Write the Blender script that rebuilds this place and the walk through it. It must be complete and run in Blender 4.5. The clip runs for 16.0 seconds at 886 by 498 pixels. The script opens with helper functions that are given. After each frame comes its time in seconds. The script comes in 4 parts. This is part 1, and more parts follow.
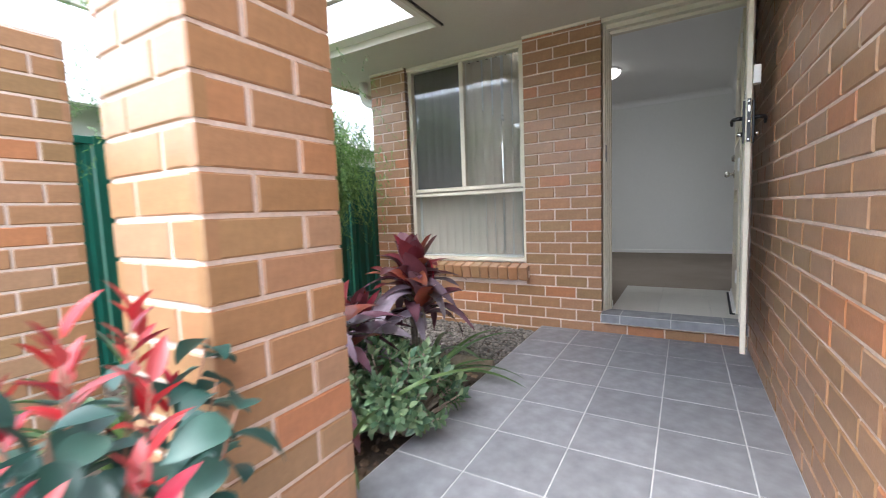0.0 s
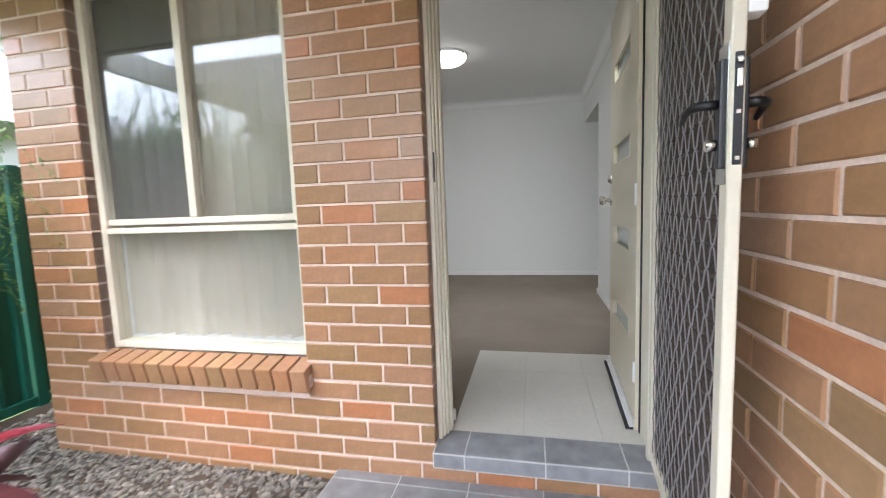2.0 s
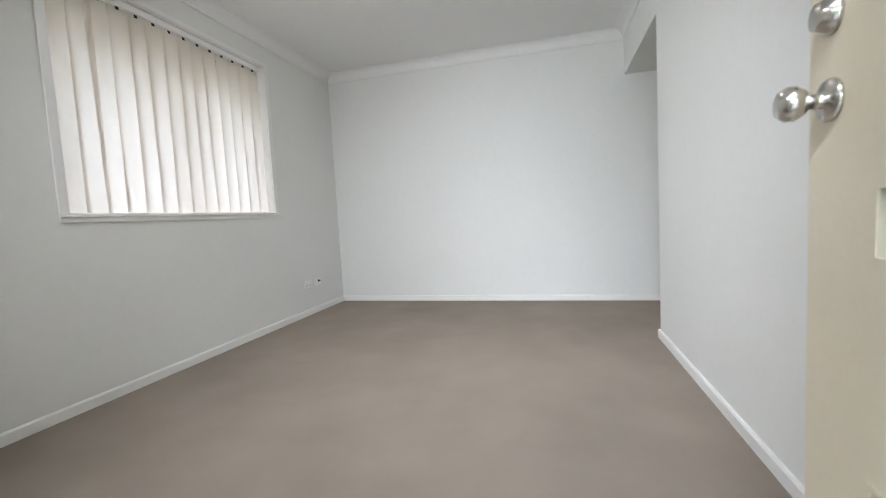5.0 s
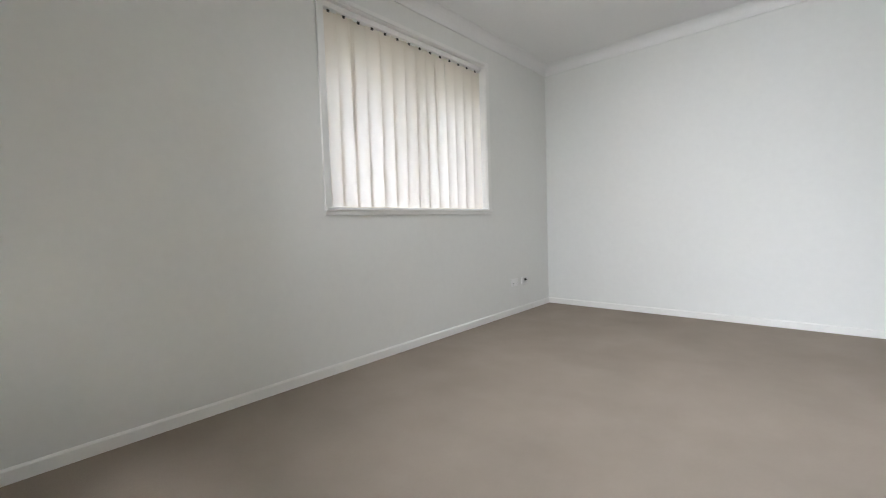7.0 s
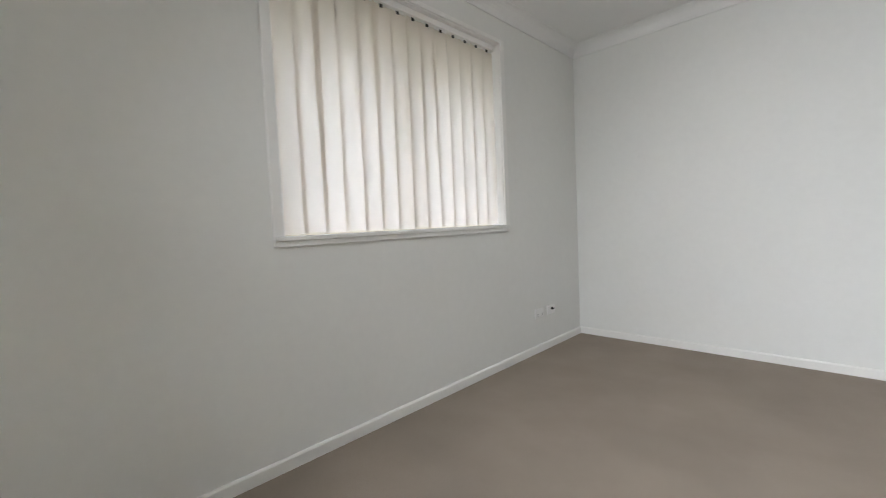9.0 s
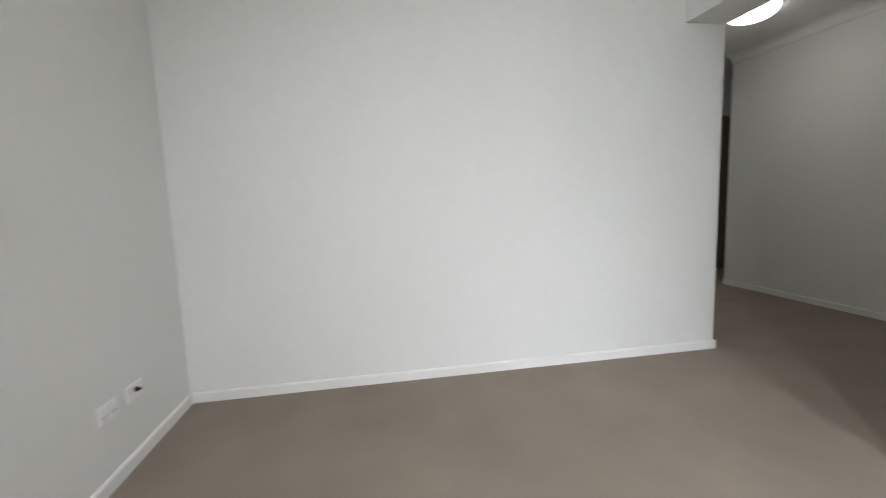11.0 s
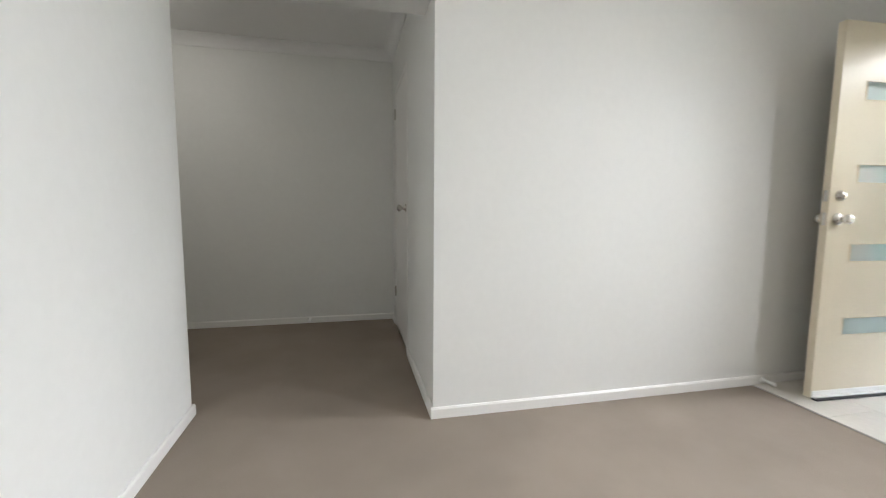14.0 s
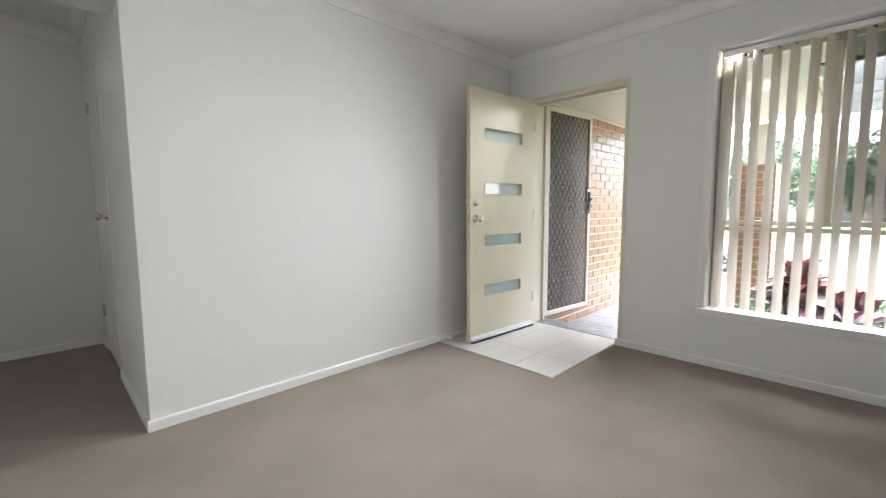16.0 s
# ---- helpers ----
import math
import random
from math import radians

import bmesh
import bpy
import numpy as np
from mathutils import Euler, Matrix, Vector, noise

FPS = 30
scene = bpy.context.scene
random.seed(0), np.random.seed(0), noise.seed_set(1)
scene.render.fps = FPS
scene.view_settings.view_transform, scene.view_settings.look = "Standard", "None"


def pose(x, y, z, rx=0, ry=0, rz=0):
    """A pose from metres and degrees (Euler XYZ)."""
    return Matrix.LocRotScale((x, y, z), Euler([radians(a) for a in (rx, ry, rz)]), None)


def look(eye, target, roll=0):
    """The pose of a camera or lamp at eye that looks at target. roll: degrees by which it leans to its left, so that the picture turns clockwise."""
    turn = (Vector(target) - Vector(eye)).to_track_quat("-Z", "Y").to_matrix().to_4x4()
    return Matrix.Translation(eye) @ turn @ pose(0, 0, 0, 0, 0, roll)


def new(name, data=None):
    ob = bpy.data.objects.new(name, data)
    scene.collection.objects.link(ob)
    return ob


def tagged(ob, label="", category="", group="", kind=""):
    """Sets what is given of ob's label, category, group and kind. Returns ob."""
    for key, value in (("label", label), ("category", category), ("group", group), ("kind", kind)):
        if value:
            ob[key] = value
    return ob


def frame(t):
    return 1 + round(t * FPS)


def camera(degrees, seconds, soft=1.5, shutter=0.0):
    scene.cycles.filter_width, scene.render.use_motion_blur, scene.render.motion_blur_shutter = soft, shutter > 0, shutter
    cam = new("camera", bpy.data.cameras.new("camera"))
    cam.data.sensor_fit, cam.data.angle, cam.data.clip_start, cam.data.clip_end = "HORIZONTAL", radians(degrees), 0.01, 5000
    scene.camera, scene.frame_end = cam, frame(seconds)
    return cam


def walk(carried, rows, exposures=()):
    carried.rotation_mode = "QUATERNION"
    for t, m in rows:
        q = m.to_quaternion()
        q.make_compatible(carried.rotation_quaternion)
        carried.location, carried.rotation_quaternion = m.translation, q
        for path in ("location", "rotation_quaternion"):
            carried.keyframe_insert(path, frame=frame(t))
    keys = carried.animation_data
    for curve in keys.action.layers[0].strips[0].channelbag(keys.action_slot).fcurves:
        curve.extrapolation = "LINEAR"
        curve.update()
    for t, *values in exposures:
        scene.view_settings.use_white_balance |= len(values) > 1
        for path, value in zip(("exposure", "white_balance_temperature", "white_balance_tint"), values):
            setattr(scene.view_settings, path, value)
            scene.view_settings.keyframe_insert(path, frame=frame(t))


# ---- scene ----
cam = camera(93.9, 16.0, soft=1.0, shutter=0.3)
PATH = [
    (0, (-0.435, -3.201, 0.94), (-1.444, -1.484, 0.761), -2.2),
    (0.5, (-0.514, -2.826, 0.935), (-1.369, -1.026, 0.755), -2.0),
    (1, (-0.587, -2.442, 0.987), (-1.28, -0.576, 0.794), -2.0),
    (1.5, (-0.583, -2.019, 1.045), (-1.124, -0.104, 0.844), -1.9),
    (2, (-0.55, -1.612, 1.158), (-0.973, 0.332, 0.954), -2.1),
    (2.5, (-0.571, -1.221, 1.166), (-0.892, 0.743, 0.969), -2.3),
    (3, (-0.515, -0.836, 1.145), (-0.791, 1.136, 0.961), -1.9),
    (3.2, (-0.494, -0.685, 1.13), (-0.755, 1.289, 0.943), -2.1),
    (5.3, (-0.513, 0.289, 1.007), (-1.147, 2.181, 0.866), -2.8),
    (5.5, (-0.527, 0.324, 1.002), (-1.25, 2.184, 0.865), -2.5),
    (6, (-0.592, 0.362, 0.956), (-1.532, 2.124, 0.847), -2.6),
    (6.5, (-0.636, 0.354, 0.978), (-1.791, 1.983, 0.868), -2.1),
    (7, (-0.692, 0.341, 1.005), (-2.028, 1.825, 0.89), -1.9),
    (7.5, (-0.762, 0.362, 0.987), (-2.236, 1.71, 0.886), -2.1),
    (8, (-0.883, 0.462, 1.055), (-2.42, 1.738, 0.964), -2.5),
    (8.2, (-0.927, 0.545, 1.086), (-2.469, 1.814, 0.997), -2.6),
    (10.3, (-1.568, 1.631, 1.175), (-2.034, 3.566, 0.979), -2.7),
    (10.5, (-1.645, 1.728, 1.18), (-1.895, 3.702, 0.977), -2.7),
    (10.6, (-1.668, 1.788, 1.182), (-1.817, 3.772, 0.977), -2.6),
    (11, (-1.772, 2.01, 1.191), (-1.452, 3.97, 0.959), -2.1),
    (11.5, (-1.72, 2.288, 1.184), (-0.876, 4.085, 0.943), -1.6),
    (12, (-1.705, 2.552, 1.165), (-0.371, 4.02, 0.916), -0.9),
    (12.5, (-1.736, 2.828, 1.148), (-0.018, 3.824, 0.915), 0.1),
    (13, (-1.806, 3.143, 1.251), (0.135, 3.538, 0.977), 0.9),
    (13.5, (-1.792, 3.331, 1.197), (0.198, 3.283, 1.002), 0.5),
    (14, (-1.817, 3.571, 1.206), (0.126, 3.137, 1.007), 0.4),
    (14.5, (-1.923, 3.661, 1.23), (-0.085, 2.899, 1.024), 0.2),
    (15, (-2.054, 3.652, 1.229), (-0.348, 2.627, 1.028), -0.1),
    (15.5, (-2.189, 3.587, 1.232), (-0.629, 2.352, 1.035), -0.2),
    (16, (-2.281, 3.506, 1.244), (-0.857, 2.116, 1.048), -0.3),
]
walk(cam, [(t, look(eye, target, roll)) for t, eye, target, roll in PATH], [(0, 2.75, 6000, 12), (0.5, 2.98, 6000, 12), (2.0, 3.5, 6050, 12), (3.2, 3.82, 6000, 12), (5.3, 4.35, 5950, 12), (6.5, 4.36, 5950, 12), (8.0, 4.2, 6100, 12), (10.5, 4.1, 6100, 12), (11.5, 4.42, 6100, 12), (12.5, 4.43, 6050, 12), (14.0, 4.55, 6200, 12), (16, 4.36, 6100, 12)])

# ---- world and light ----
world = bpy.data.worlds.new("world")
scene.world = world
world.use_nodes = True
wn, wl = world.node_tree.nodes, world.node_tree.links
sky = wn.new("ShaderNodeTexSky")
sky.sky_type = 'NISHITA'
sky.sun_disc = False
sky.sun_elevation = radians(64)
sky.sun_rotation = radians(194.5)
sky.air_density = 1.2
sky.dust_density = 2.5
sky.ozone_density = 1.0
pale = wn.new("ShaderNodeHueSaturation")
pale.inputs["Saturation"].default_value = 0.4
wl.new(sky.outputs[0], pale.inputs["Color"])
wl.new(pale.outputs[0], wn["Background"].inputs["Color"])
wn["Background"].inputs["Strength"].default_value = 0.15

sun = new("sun", bpy.data.lights.new("sun", 'SUN'))
sun.data.energy = 0.5
sun.data.angle = radians(45)
sun.data.color = (1.0, 0.98, 0.95)
sun.matrix_world = look((0, 0, 30), (30 * 0.488 * 0.25, 30 * 0.488 * 0.97, 0))


def area(name, m, w, h, power, color):
    ob = new(name, bpy.data.lights.new(name, 'AREA'))
    ob.data.shape = 'RECTANGLE'
    ob.data.size, ob.data.size_y, ob.data.energy, ob.data.color = w, h, power, color
    ob.matrix_world = m
    return ob


# added area lamp standing in for the side passage's daylight, in the west window's opening
area("window_fill_lamp", look((-3.03, 2.515, 1.72), (-2.0, 2.515, 1.72)), 1.5, 1.12, 0.19, (1.0, 0.94, 0.87))


# added strip lamp under the front window's head, brightening the north wall and the hall
head = area("window_fill_lamp", look((-1.88, 0.222, 2.245), (-0.55, 4.375, 0.1)), 0.6, 0.028, 1.2, (0.98, 0.99, 0.975))
head.data.spread = radians(100)
# added strip lamp under the head of the open doorway, boosting the light indoors
head = area("door_fill_lamp", look((-0.52, 0.205, 2.16), (-0.95, 4.375, -0.5)), 0.55, 0.02, 0.4, (0.98, 0.99, 0.985))
head.data.spread = radians(75)


# ---- materials ----
def mat(name, color, rough=0.5, metal=0.0, vary=0.12, scale=6.0, fine=80.0, bump=0.0, bump_scale=200.0, coat=0.0, spec=0.5):
    """Principled surface with variation of its colour at two scales and a fine relief."""
    m = bpy.data.materials.new(name)
    m.use_nodes = True
    n, l = m.node_tree.nodes, m.node_tree.links
    p = n["Principled BSDF"]
    p.inputs["Roughness"].default_value, p.inputs["Metallic"].default_value = rough, metal
    p.inputs["Specular IOR Level"].default_value = spec
    p.inputs["Coat Weight"].default_value = coat
    tc = n.new("ShaderNodeTexCoord")
    a, b = n.new("ShaderNodeTexNoise"), n.new("ShaderNodeTexNoise")
    a.inputs["Scale"].default_value, b.inputs["Scale"].default_value = scale, fine
    a.inputs["Detail"].default_value, b.inputs["Detail"].default_value = 4, 3
    l.new(tc.outputs["Object"], a.inputs["Vector"])
    l.new(tc.outputs["Object"], b.inputs["Vector"])
    add = n.new("ShaderNodeMath")
    add.operation = 'ADD'
    l.new(a.outputs["Fac"], add.inputs[0])
    l.new(b.outputs["Fac"], add.inputs[1])
    rng = n.new("ShaderNodeMapRange")
    rng.inputs["From Min"].default_value, rng.inputs["From Max"].default_value = 0.6, 1.4
    rng.inputs["To Min"].default_value, rng.inputs["To Max"].default_value = 1 - vary, 1 + vary
    l.new(add.outputs[0], rng.inputs["Value"])
    mul = n.new("ShaderNodeVectorMath")
    mul.operation = 'SCALE'
    mul.inputs[0].default_value = color
    l.new(rng.outputs[0], mul.inputs["Scale"])
    l.new(mul.outputs[0], p.inputs["Base Color"])
    if bump:
        bt = n.new("ShaderNodeTexNoise")
        bt.inputs["Scale"].default_value = bump_scale
        l.new(tc.outputs["Object"], bt.inputs["Vector"])
        bp = n.new("ShaderNodeBump")
        bp.inputs["Strength"].default_value, bp.inputs["Distance"].default_value = bump, 0.002
        l.new(bt.outputs["Fac"], bp.inputs["Height"])
        l.new(bp.outputs[0], p.inputs["Normal"])
    return m


def by_piece(name, stops, rough=0.5, fine=60.0, bump=0.3, island=False, spec=0.5, vary=0.15):
    """A material whose colour is picked piece by piece from a ramp."""
    m = mat(name, (1, 1, 1), rough, vary=vary, scale=9, fine=fine, bump=bump, bump_scale=150, spec=spec)
    n, l = m.node_tree.nodes, m.node_tree.links
    src = n.new("ShaderNodeNewGeometry").outputs["Random Per Island"] if island else n.new("ShaderNodeObjectInfo").outputs["Random"]
    ramp = n.new("ShaderNodeValToRGB")
    ramp.color_ramp.interpolation = 'CONSTANT'
    while len(ramp.color_ramp.elements) < len(stops):
        ramp.color_ramp.elements.new(0.5)
    for k, c in enumerate(stops):
        ramp.color_ramp.elements[k].position = k / len(stops)
        ramp.color_ramp.elements[k].color = (*c, 1)
    l.new(src, ramp.inputs[0])
    scale_node = [x for x in n if x.type == 'VECT_MATH'][0]
    l.new(ramp.outputs[0], scale_node.inputs[0])
    return m


def thin_cloth(name, color, through_share):
    m = bpy.data.materials.new(name)
    m.use_nodes = True
    n, l = m.node_tree.nodes, m.node_tree.links
    n.remove(n["Principled BSDF"])
    d, t, mix = n.new("ShaderNodeBsdfDiffuse"), n.new("ShaderNodeBsdfTranslucent"), n.new("ShaderNodeMixShader")
    wave = n.new("ShaderNodeTexNoise")
    wave.inputs["Scale"].default_value = 300
    ramp = n.new("ShaderNodeMapRange")
    ramp.inputs["To Min"].default_value, ramp.inputs["To Max"].default_value = 0.9, 1.06
    l.new(wave.outputs["Fac"], ramp.inputs["Value"])
    mul = n.new("ShaderNodeVectorMath")
    mul.operation = 'SCALE'
    mul.inputs[0].default_value = color
    l.new(ramp.outputs[0], mul.inputs["Scale"])
    for s in (d, t):
        l.new(mul.outputs[0], s.inputs["Color"])
    mix.inputs[0].default_value = through_share
    l.new(d.outputs[0], mix.inputs[1])
    l.new(t.outputs[0], mix.inputs[2])
    l.new(mix.outputs[0], n["Material Output"].inputs["Surface"])
    return m


def leaf_mat(name, stops, rough=0.4, share=0.25, island=False):
    m = by_piece(name, stops, rough, fine=30, bump=0.15, island=island, vary=0.25)
    n, l = m.node_tree.nodes, m.node_tree.links
    t, mix = n.new("ShaderNodeBsdfTranslucent"), n.new("ShaderNodeMixShader")
    l.new([x for x in n if x.type == 'VECT_MATH'][0].outputs[0], t.inputs["Color"])
    mix.inputs[0].default_value = share
    l.new(n["Principled BSDF"].outputs[0], mix.inputs[1])
    l.new(t.outputs[0], mix.inputs[2])
    l.new(mix.outputs[0], n["Material Output"].inputs["Surface"])
    return m


def glass_mat(name, color=(1, 1, 1), rough=0.0):
    m = bpy.data.materials.new(name)
    m.use_nodes = True
    p = m.node_tree.nodes["Principled BSDF"]
    p.inputs["Base Color"].default_value = (*color, 1)
    p.inputs["Transmission Weight"].default_value = 1.0
    p.inputs["Roughness"].default_value = rough
    p.inputs["IOR"].default_value = 1.5
    return m


def glow(name, color, strength):
    m = bpy.data.materials.new(name)
    m.use_nodes = True
    p = m.node_tree.nodes["Principled BSDF"]
    p.inputs["Base Color"].default_value = (0.85, 0.84, 0.8, 1)
    p.inputs["Emission Color"].default_value = (*color, 1)
    p.inputs["Emission Strength"].default_value = strength
    return m


PAINT = mat("wall_paint", (0.80, 0.805, 0.78), 0.6, vary=0.02, scale=1.5, fine=25, bump=0.12, bump_scale=350)
CEIL = mat("ceiling_paint", (0.84, 0.84, 0.83), 0.7, vary=0.015, scale=1.2, fine=30, bump=0.08, bump_scale=300)
TRIM = mat("gloss_trim", (0.86, 0.855, 0.83), 0.35, vary=0.02)
CREAM = mat("cream_metal", (0.72, 0.66, 0.53), 0.35, vary=0.04, bump=0.05)
DOORCREAM = mat("door_paint", (0.72, 0.65, 0.50), 0.35, vary=0.03, bump=0.06, bump_scale=120)
SOFFIT = mat("soffit_paint", (0.62, 0.58, 0.49), 0.6, vary=0.05, scale=2, bump=0.05)
GUTTER = mat("gutter_paint", (0.78, 0.75, 0.68), 0.4, vary=0.05, scale=3)
DARK = mat("shadow_gap", (0.03, 0.028, 0.025), 0.7)
CARPET = mat("carpet", (0.32, 0.27, 0.225), 0.95, vary=0.16, scale=2.5, fine=420, bump=0.9, bump_scale=600, spec=0.1)
BRICKS = [(0.36, 0.19, 0.092), (0.37, 0.20, 0.105), (0.33, 0.18, 0.085), (0.385, 0.205, 0.11), (0.345, 0.185, 0.09), (0.32, 0.178, 0.085), (0.35, 0.19, 0.098), (0.35, 0.205, 0.10), (0.365, 0.195, 0.10), (0.30, 0.178, 0.085), (0.43, 0.183, 0.085), (0.40, 0.195, 0.095), (0.37, 0.20, 0.10), (0.375, 0.20, 0.11), (0.34, 0.185, 0.095), (0.37, 0.215, 0.125)]
BRICK = by_piece("brick", BRICKS, 0.3, fine=50, bump=0.25, vary=0.16)
BRICKS_FAR = by_piece("brick_far", BRICKS, 0.5, fine=50, bump=0.25, island=True, vary=0.16)
MORTAR = mat("mortar", (0.70, 0.56, 0.47), 0.9, vary=0.2, scale=8, fine=120, bump=0.6, bump_scale=250)
TILE = by_piece("porch_tile", [(0.25, 0.252, 0.262), (0.265, 0.267, 0.278), (0.235, 0.237, 0.248)], 0.45, fine=14, bump=0.2, vary=0.3)
GROUT = mat("grout", (0.55, 0.545, 0.53), 0.85, vary=0.2, scale=10)
FLOORTILE = mat("entry_tile", (0.66, 0.63, 0.57), 0.35, vary=0.06, scale=5, fine=40)
GLASS = glass_mat("window_glass", (0.97, 1.0, 0.99))
FROST = glass_mat("frosted_glass", (0.70, 0.84, 0.83), 0.35)
FROST.node_tree.nodes["Principled BSDF"].inputs["Transmission Weight"].default_value = 0.45
FROST.node_tree.nodes["Principled BSDF"].inputs["Coat Weight"].default_value = 1.0
BLACK = mat("black_metal", (0.02, 0.02, 0.022), 0.35, metal=0.3)
STEEL = mat("brushed_steel", (0.62, 0.60, 0.56), 0.25, metal=1.0, vary=0.05)
GRILLE = mat("grille_metal", (0.27, 0.25, 0.24), 0.65, metal=0.0)
CLOTH = thin_cloth("blind_cloth", (0.80, 0.735, 0.65), 0.33)
PLASTIC = mat("white_plastic", (0.9, 0.9, 0.89), 0.3, vary=0.01)
RUBBER = mat("rubber", (0.03, 0.03, 0.03), 0.7)
FENCE = mat("green_steel", (0.011, 0.10, 0.068), 0.35, vary=0.12, scale=3, spec=0.4)
BARK = mat("bark", (0.30, 0.24, 0.18), 0.9, vary=0.4, scale=12, fine=60, bump=1.0, bump_scale=60)
SOIL = mat("soil", (0.075, 0.055, 0.04), 0.95, vary=0.4, scale=8, fine=60, bump=1.0, bump_scale=70)
GRASS = mat("lawn", (0.10, 0.13, 0.045), 0.9, vary=0.35, scale=0.8, fine=30, bump=0.8, bump_scale=90)
LOG = mat("log", (0.22, 0.18, 0.13), 0.85, vary=0.35, scale=6, fine=40, bump=0.8, bump_scale=50)
PEBBLE = by_piece("pebble", [(0.15, 0.135, 0.12), (0.21, 0.19, 0.165), (0.28, 0.25, 0.21), (0.10, 0.09, 0.08), (0.18, 0.165, 0.15)], 0.7, island=True)
CHIP = by_piece("bark_chip", [(0.10, 0.065, 0.04), (0.15, 0.10, 0.06), (0.07, 0.05, 0.035), (0.19, 0.13, 0.08)], 0.9, island=True)
CORDY = leaf_mat("red_leaf", [(0.13, 0.022, 0.03), (0.18, 0.03, 0.034), (0.09, 0.025, 0.03), (0.22, 0.06, 0.03), (0.14, 0.042, 0.05), (0.12, 0.032, 0.04), (0.30, 0.03, 0.05), (0.26, 0.055, 0.03), (0.18, 0.09, 0.105)], 0.28)
# purple leaves; the pale grey stops paint the sky's sheen into the colour
CORDY_LOW = leaf_mat("purple_leaf_sheen", [(0.17, 0.12, 0.15), (0.27, 0.22, 0.26), (0.12, 0.055, 0.075), (0.16, 0.07, 0.09), (0.32, 0.27, 0.31)], 0.18, 0.15)
JADE = leaf_mat("jade_leaf", [(0.13, 0.22, 0.11), (0.17, 0.27, 0.14), (0.075, 0.14, 0.08), (0.18, 0.27, 0.15), (0.25, 0.34, 0.18)], 0.27, 0.15, island=True)
STRAP = leaf_mat("strap_leaf", [(0.07, 0.13, 0.035), (0.12, 0.19, 0.06), (0.05, 0.10, 0.03)], 0.35)
PHOT_G = leaf_mat("bush_leaf_green", [(0.022, 0.068, 0.055), (0.034, 0.09, 0.072), (0.018, 0.055, 0.042), (0.05, 0.115, 0.09)], 0.45)
PHOT_R = leaf_mat("bush_leaf_red", [(0.34, 0.012, 0.018), (0.40, 0.025, 0.03), (0.26, 0.012, 0.03), (0.38, 0.05, 0.05)], 0.36)
FEATHER = leaf_mat("feather_leaf", [(0.14, 0.26, 0.075), (0.18, 0.32, 0.085), (0.095, 0.18, 0.05), (0.23, 0.37, 0.11)], 0.5, 0.35, island=True)
FARLEAF = leaf_mat("far_leaf", [(0.06, 0.11, 0.045), (0.08, 0.13, 0.05), (0.05, 0.085, 0.04)], 0.6, 0.2, island=True)
STEMRED = mat("twig", (0.20, 0.10, 0.06), 0.7)
ROOFGREY = mat("grey_roof", (0.36, 0.37, 0.39), 0.6, vary=0.1, scale=3, bump=0.5, bump_scale=20)
RENDERWALL = mat("pale_wall", (0.62, 0.60, 0.56), 0.8, vary=0.05, scale=2)
CONCRETE = mat("concrete", (0.42, 0.41, 0.39), 0.85, vary=0.12, scale=2, fine=60, bump=0.3)
BROWNDOOR = mat("brown_door", (0.24, 0.19, 0.13), 0.5, vary=0.1, scale=4)
LAMPGLASS = glow("lamp_glass", (1.0, 0.94, 0.83), 0.6)
FLY = bpy.data.materials.new("fly_mesh")
FLY.use_nodes = True
_n, _l = FLY.node_tree.nodes, FLY.node_tree.links
_t, _x = _n.new("ShaderNodeBsdfTransparent"), _n.new("ShaderNodeMixShader")
_n["Principled BSDF"].inputs["Base Color"].default_value = (0.11, 0.098, 0.092, 1)
_n["Principled BSDF"].inputs["Roughness"].default_value = 0.6
_x.inputs[0].default_value = 0.5
_l.new(_t.outputs[0], _x.inputs[1])
_l.new(_n["Principled BSDF"].outputs[0], _x.inputs[2])
_l.new(_x.outputs[0], _n["Material Output"].inputs["Surface"])


# ---- building helpers ----
def mesh_ob(name, bm, material, parent=None, smooth=False):
    me = bpy.data.meshes.new(name)
    bmesh.ops.recalc_face_normals(bm, faces=bm.faces)
    if smooth:
        for fc in bm.faces:
            fc.smooth = True
    bm.to_mesh(me)
    bm.free()
    me.materials.append(material)
    ob = new(name, me)
    ob.parent = parent
    return ob


def part(name, bm, material, parent, label="", smooth=False):
    ob = mesh_ob(name, bm, material, parent, smooth)
    return tagged(ob, label) if label else ob


def thing(name, at, label, category, group="", rz=0.0):
    ob = new(name)
    ob.empty_display_size = 0.1
    ob.matrix_basis = pose(*at, 0, 0, rz)
    return tagged(ob, label, category, group)


def structure(name, bm, material, label="", smooth=False):
    return tagged(mesh_ob(name, bm, material, None, smooth), label, "", "", "structure")


def add_box(bm, a, b, bevel=0.0):
    (x0, y0, z0), (x1, y1, z1) = a, b
    vs = [bm.verts.new((x, y, z)) for x in (x0, x1) for y in (y0, y1) for z in (z0, z1)]
    fs = [bm.faces.new([vs[i] for i in q]) for q in ((0, 1, 3, 2), (4, 6, 7, 5), (0, 4, 5, 1), (2, 3, 7, 6), (0, 2, 6, 4), (1, 5, 7, 3))]
    if bevel:
        es = list({e for f in fs for e in f.edges})
        bmesh.ops.bevel(bm, geom=es, offset=bevel, segments=1 if bevel < 0.004 else 2, affect='EDGES', profile=0.6)


def box_bm(a, b, bevel=0.0):
    bm = bmesh.new()
    add_box(bm, a, b, bevel)
    return bm


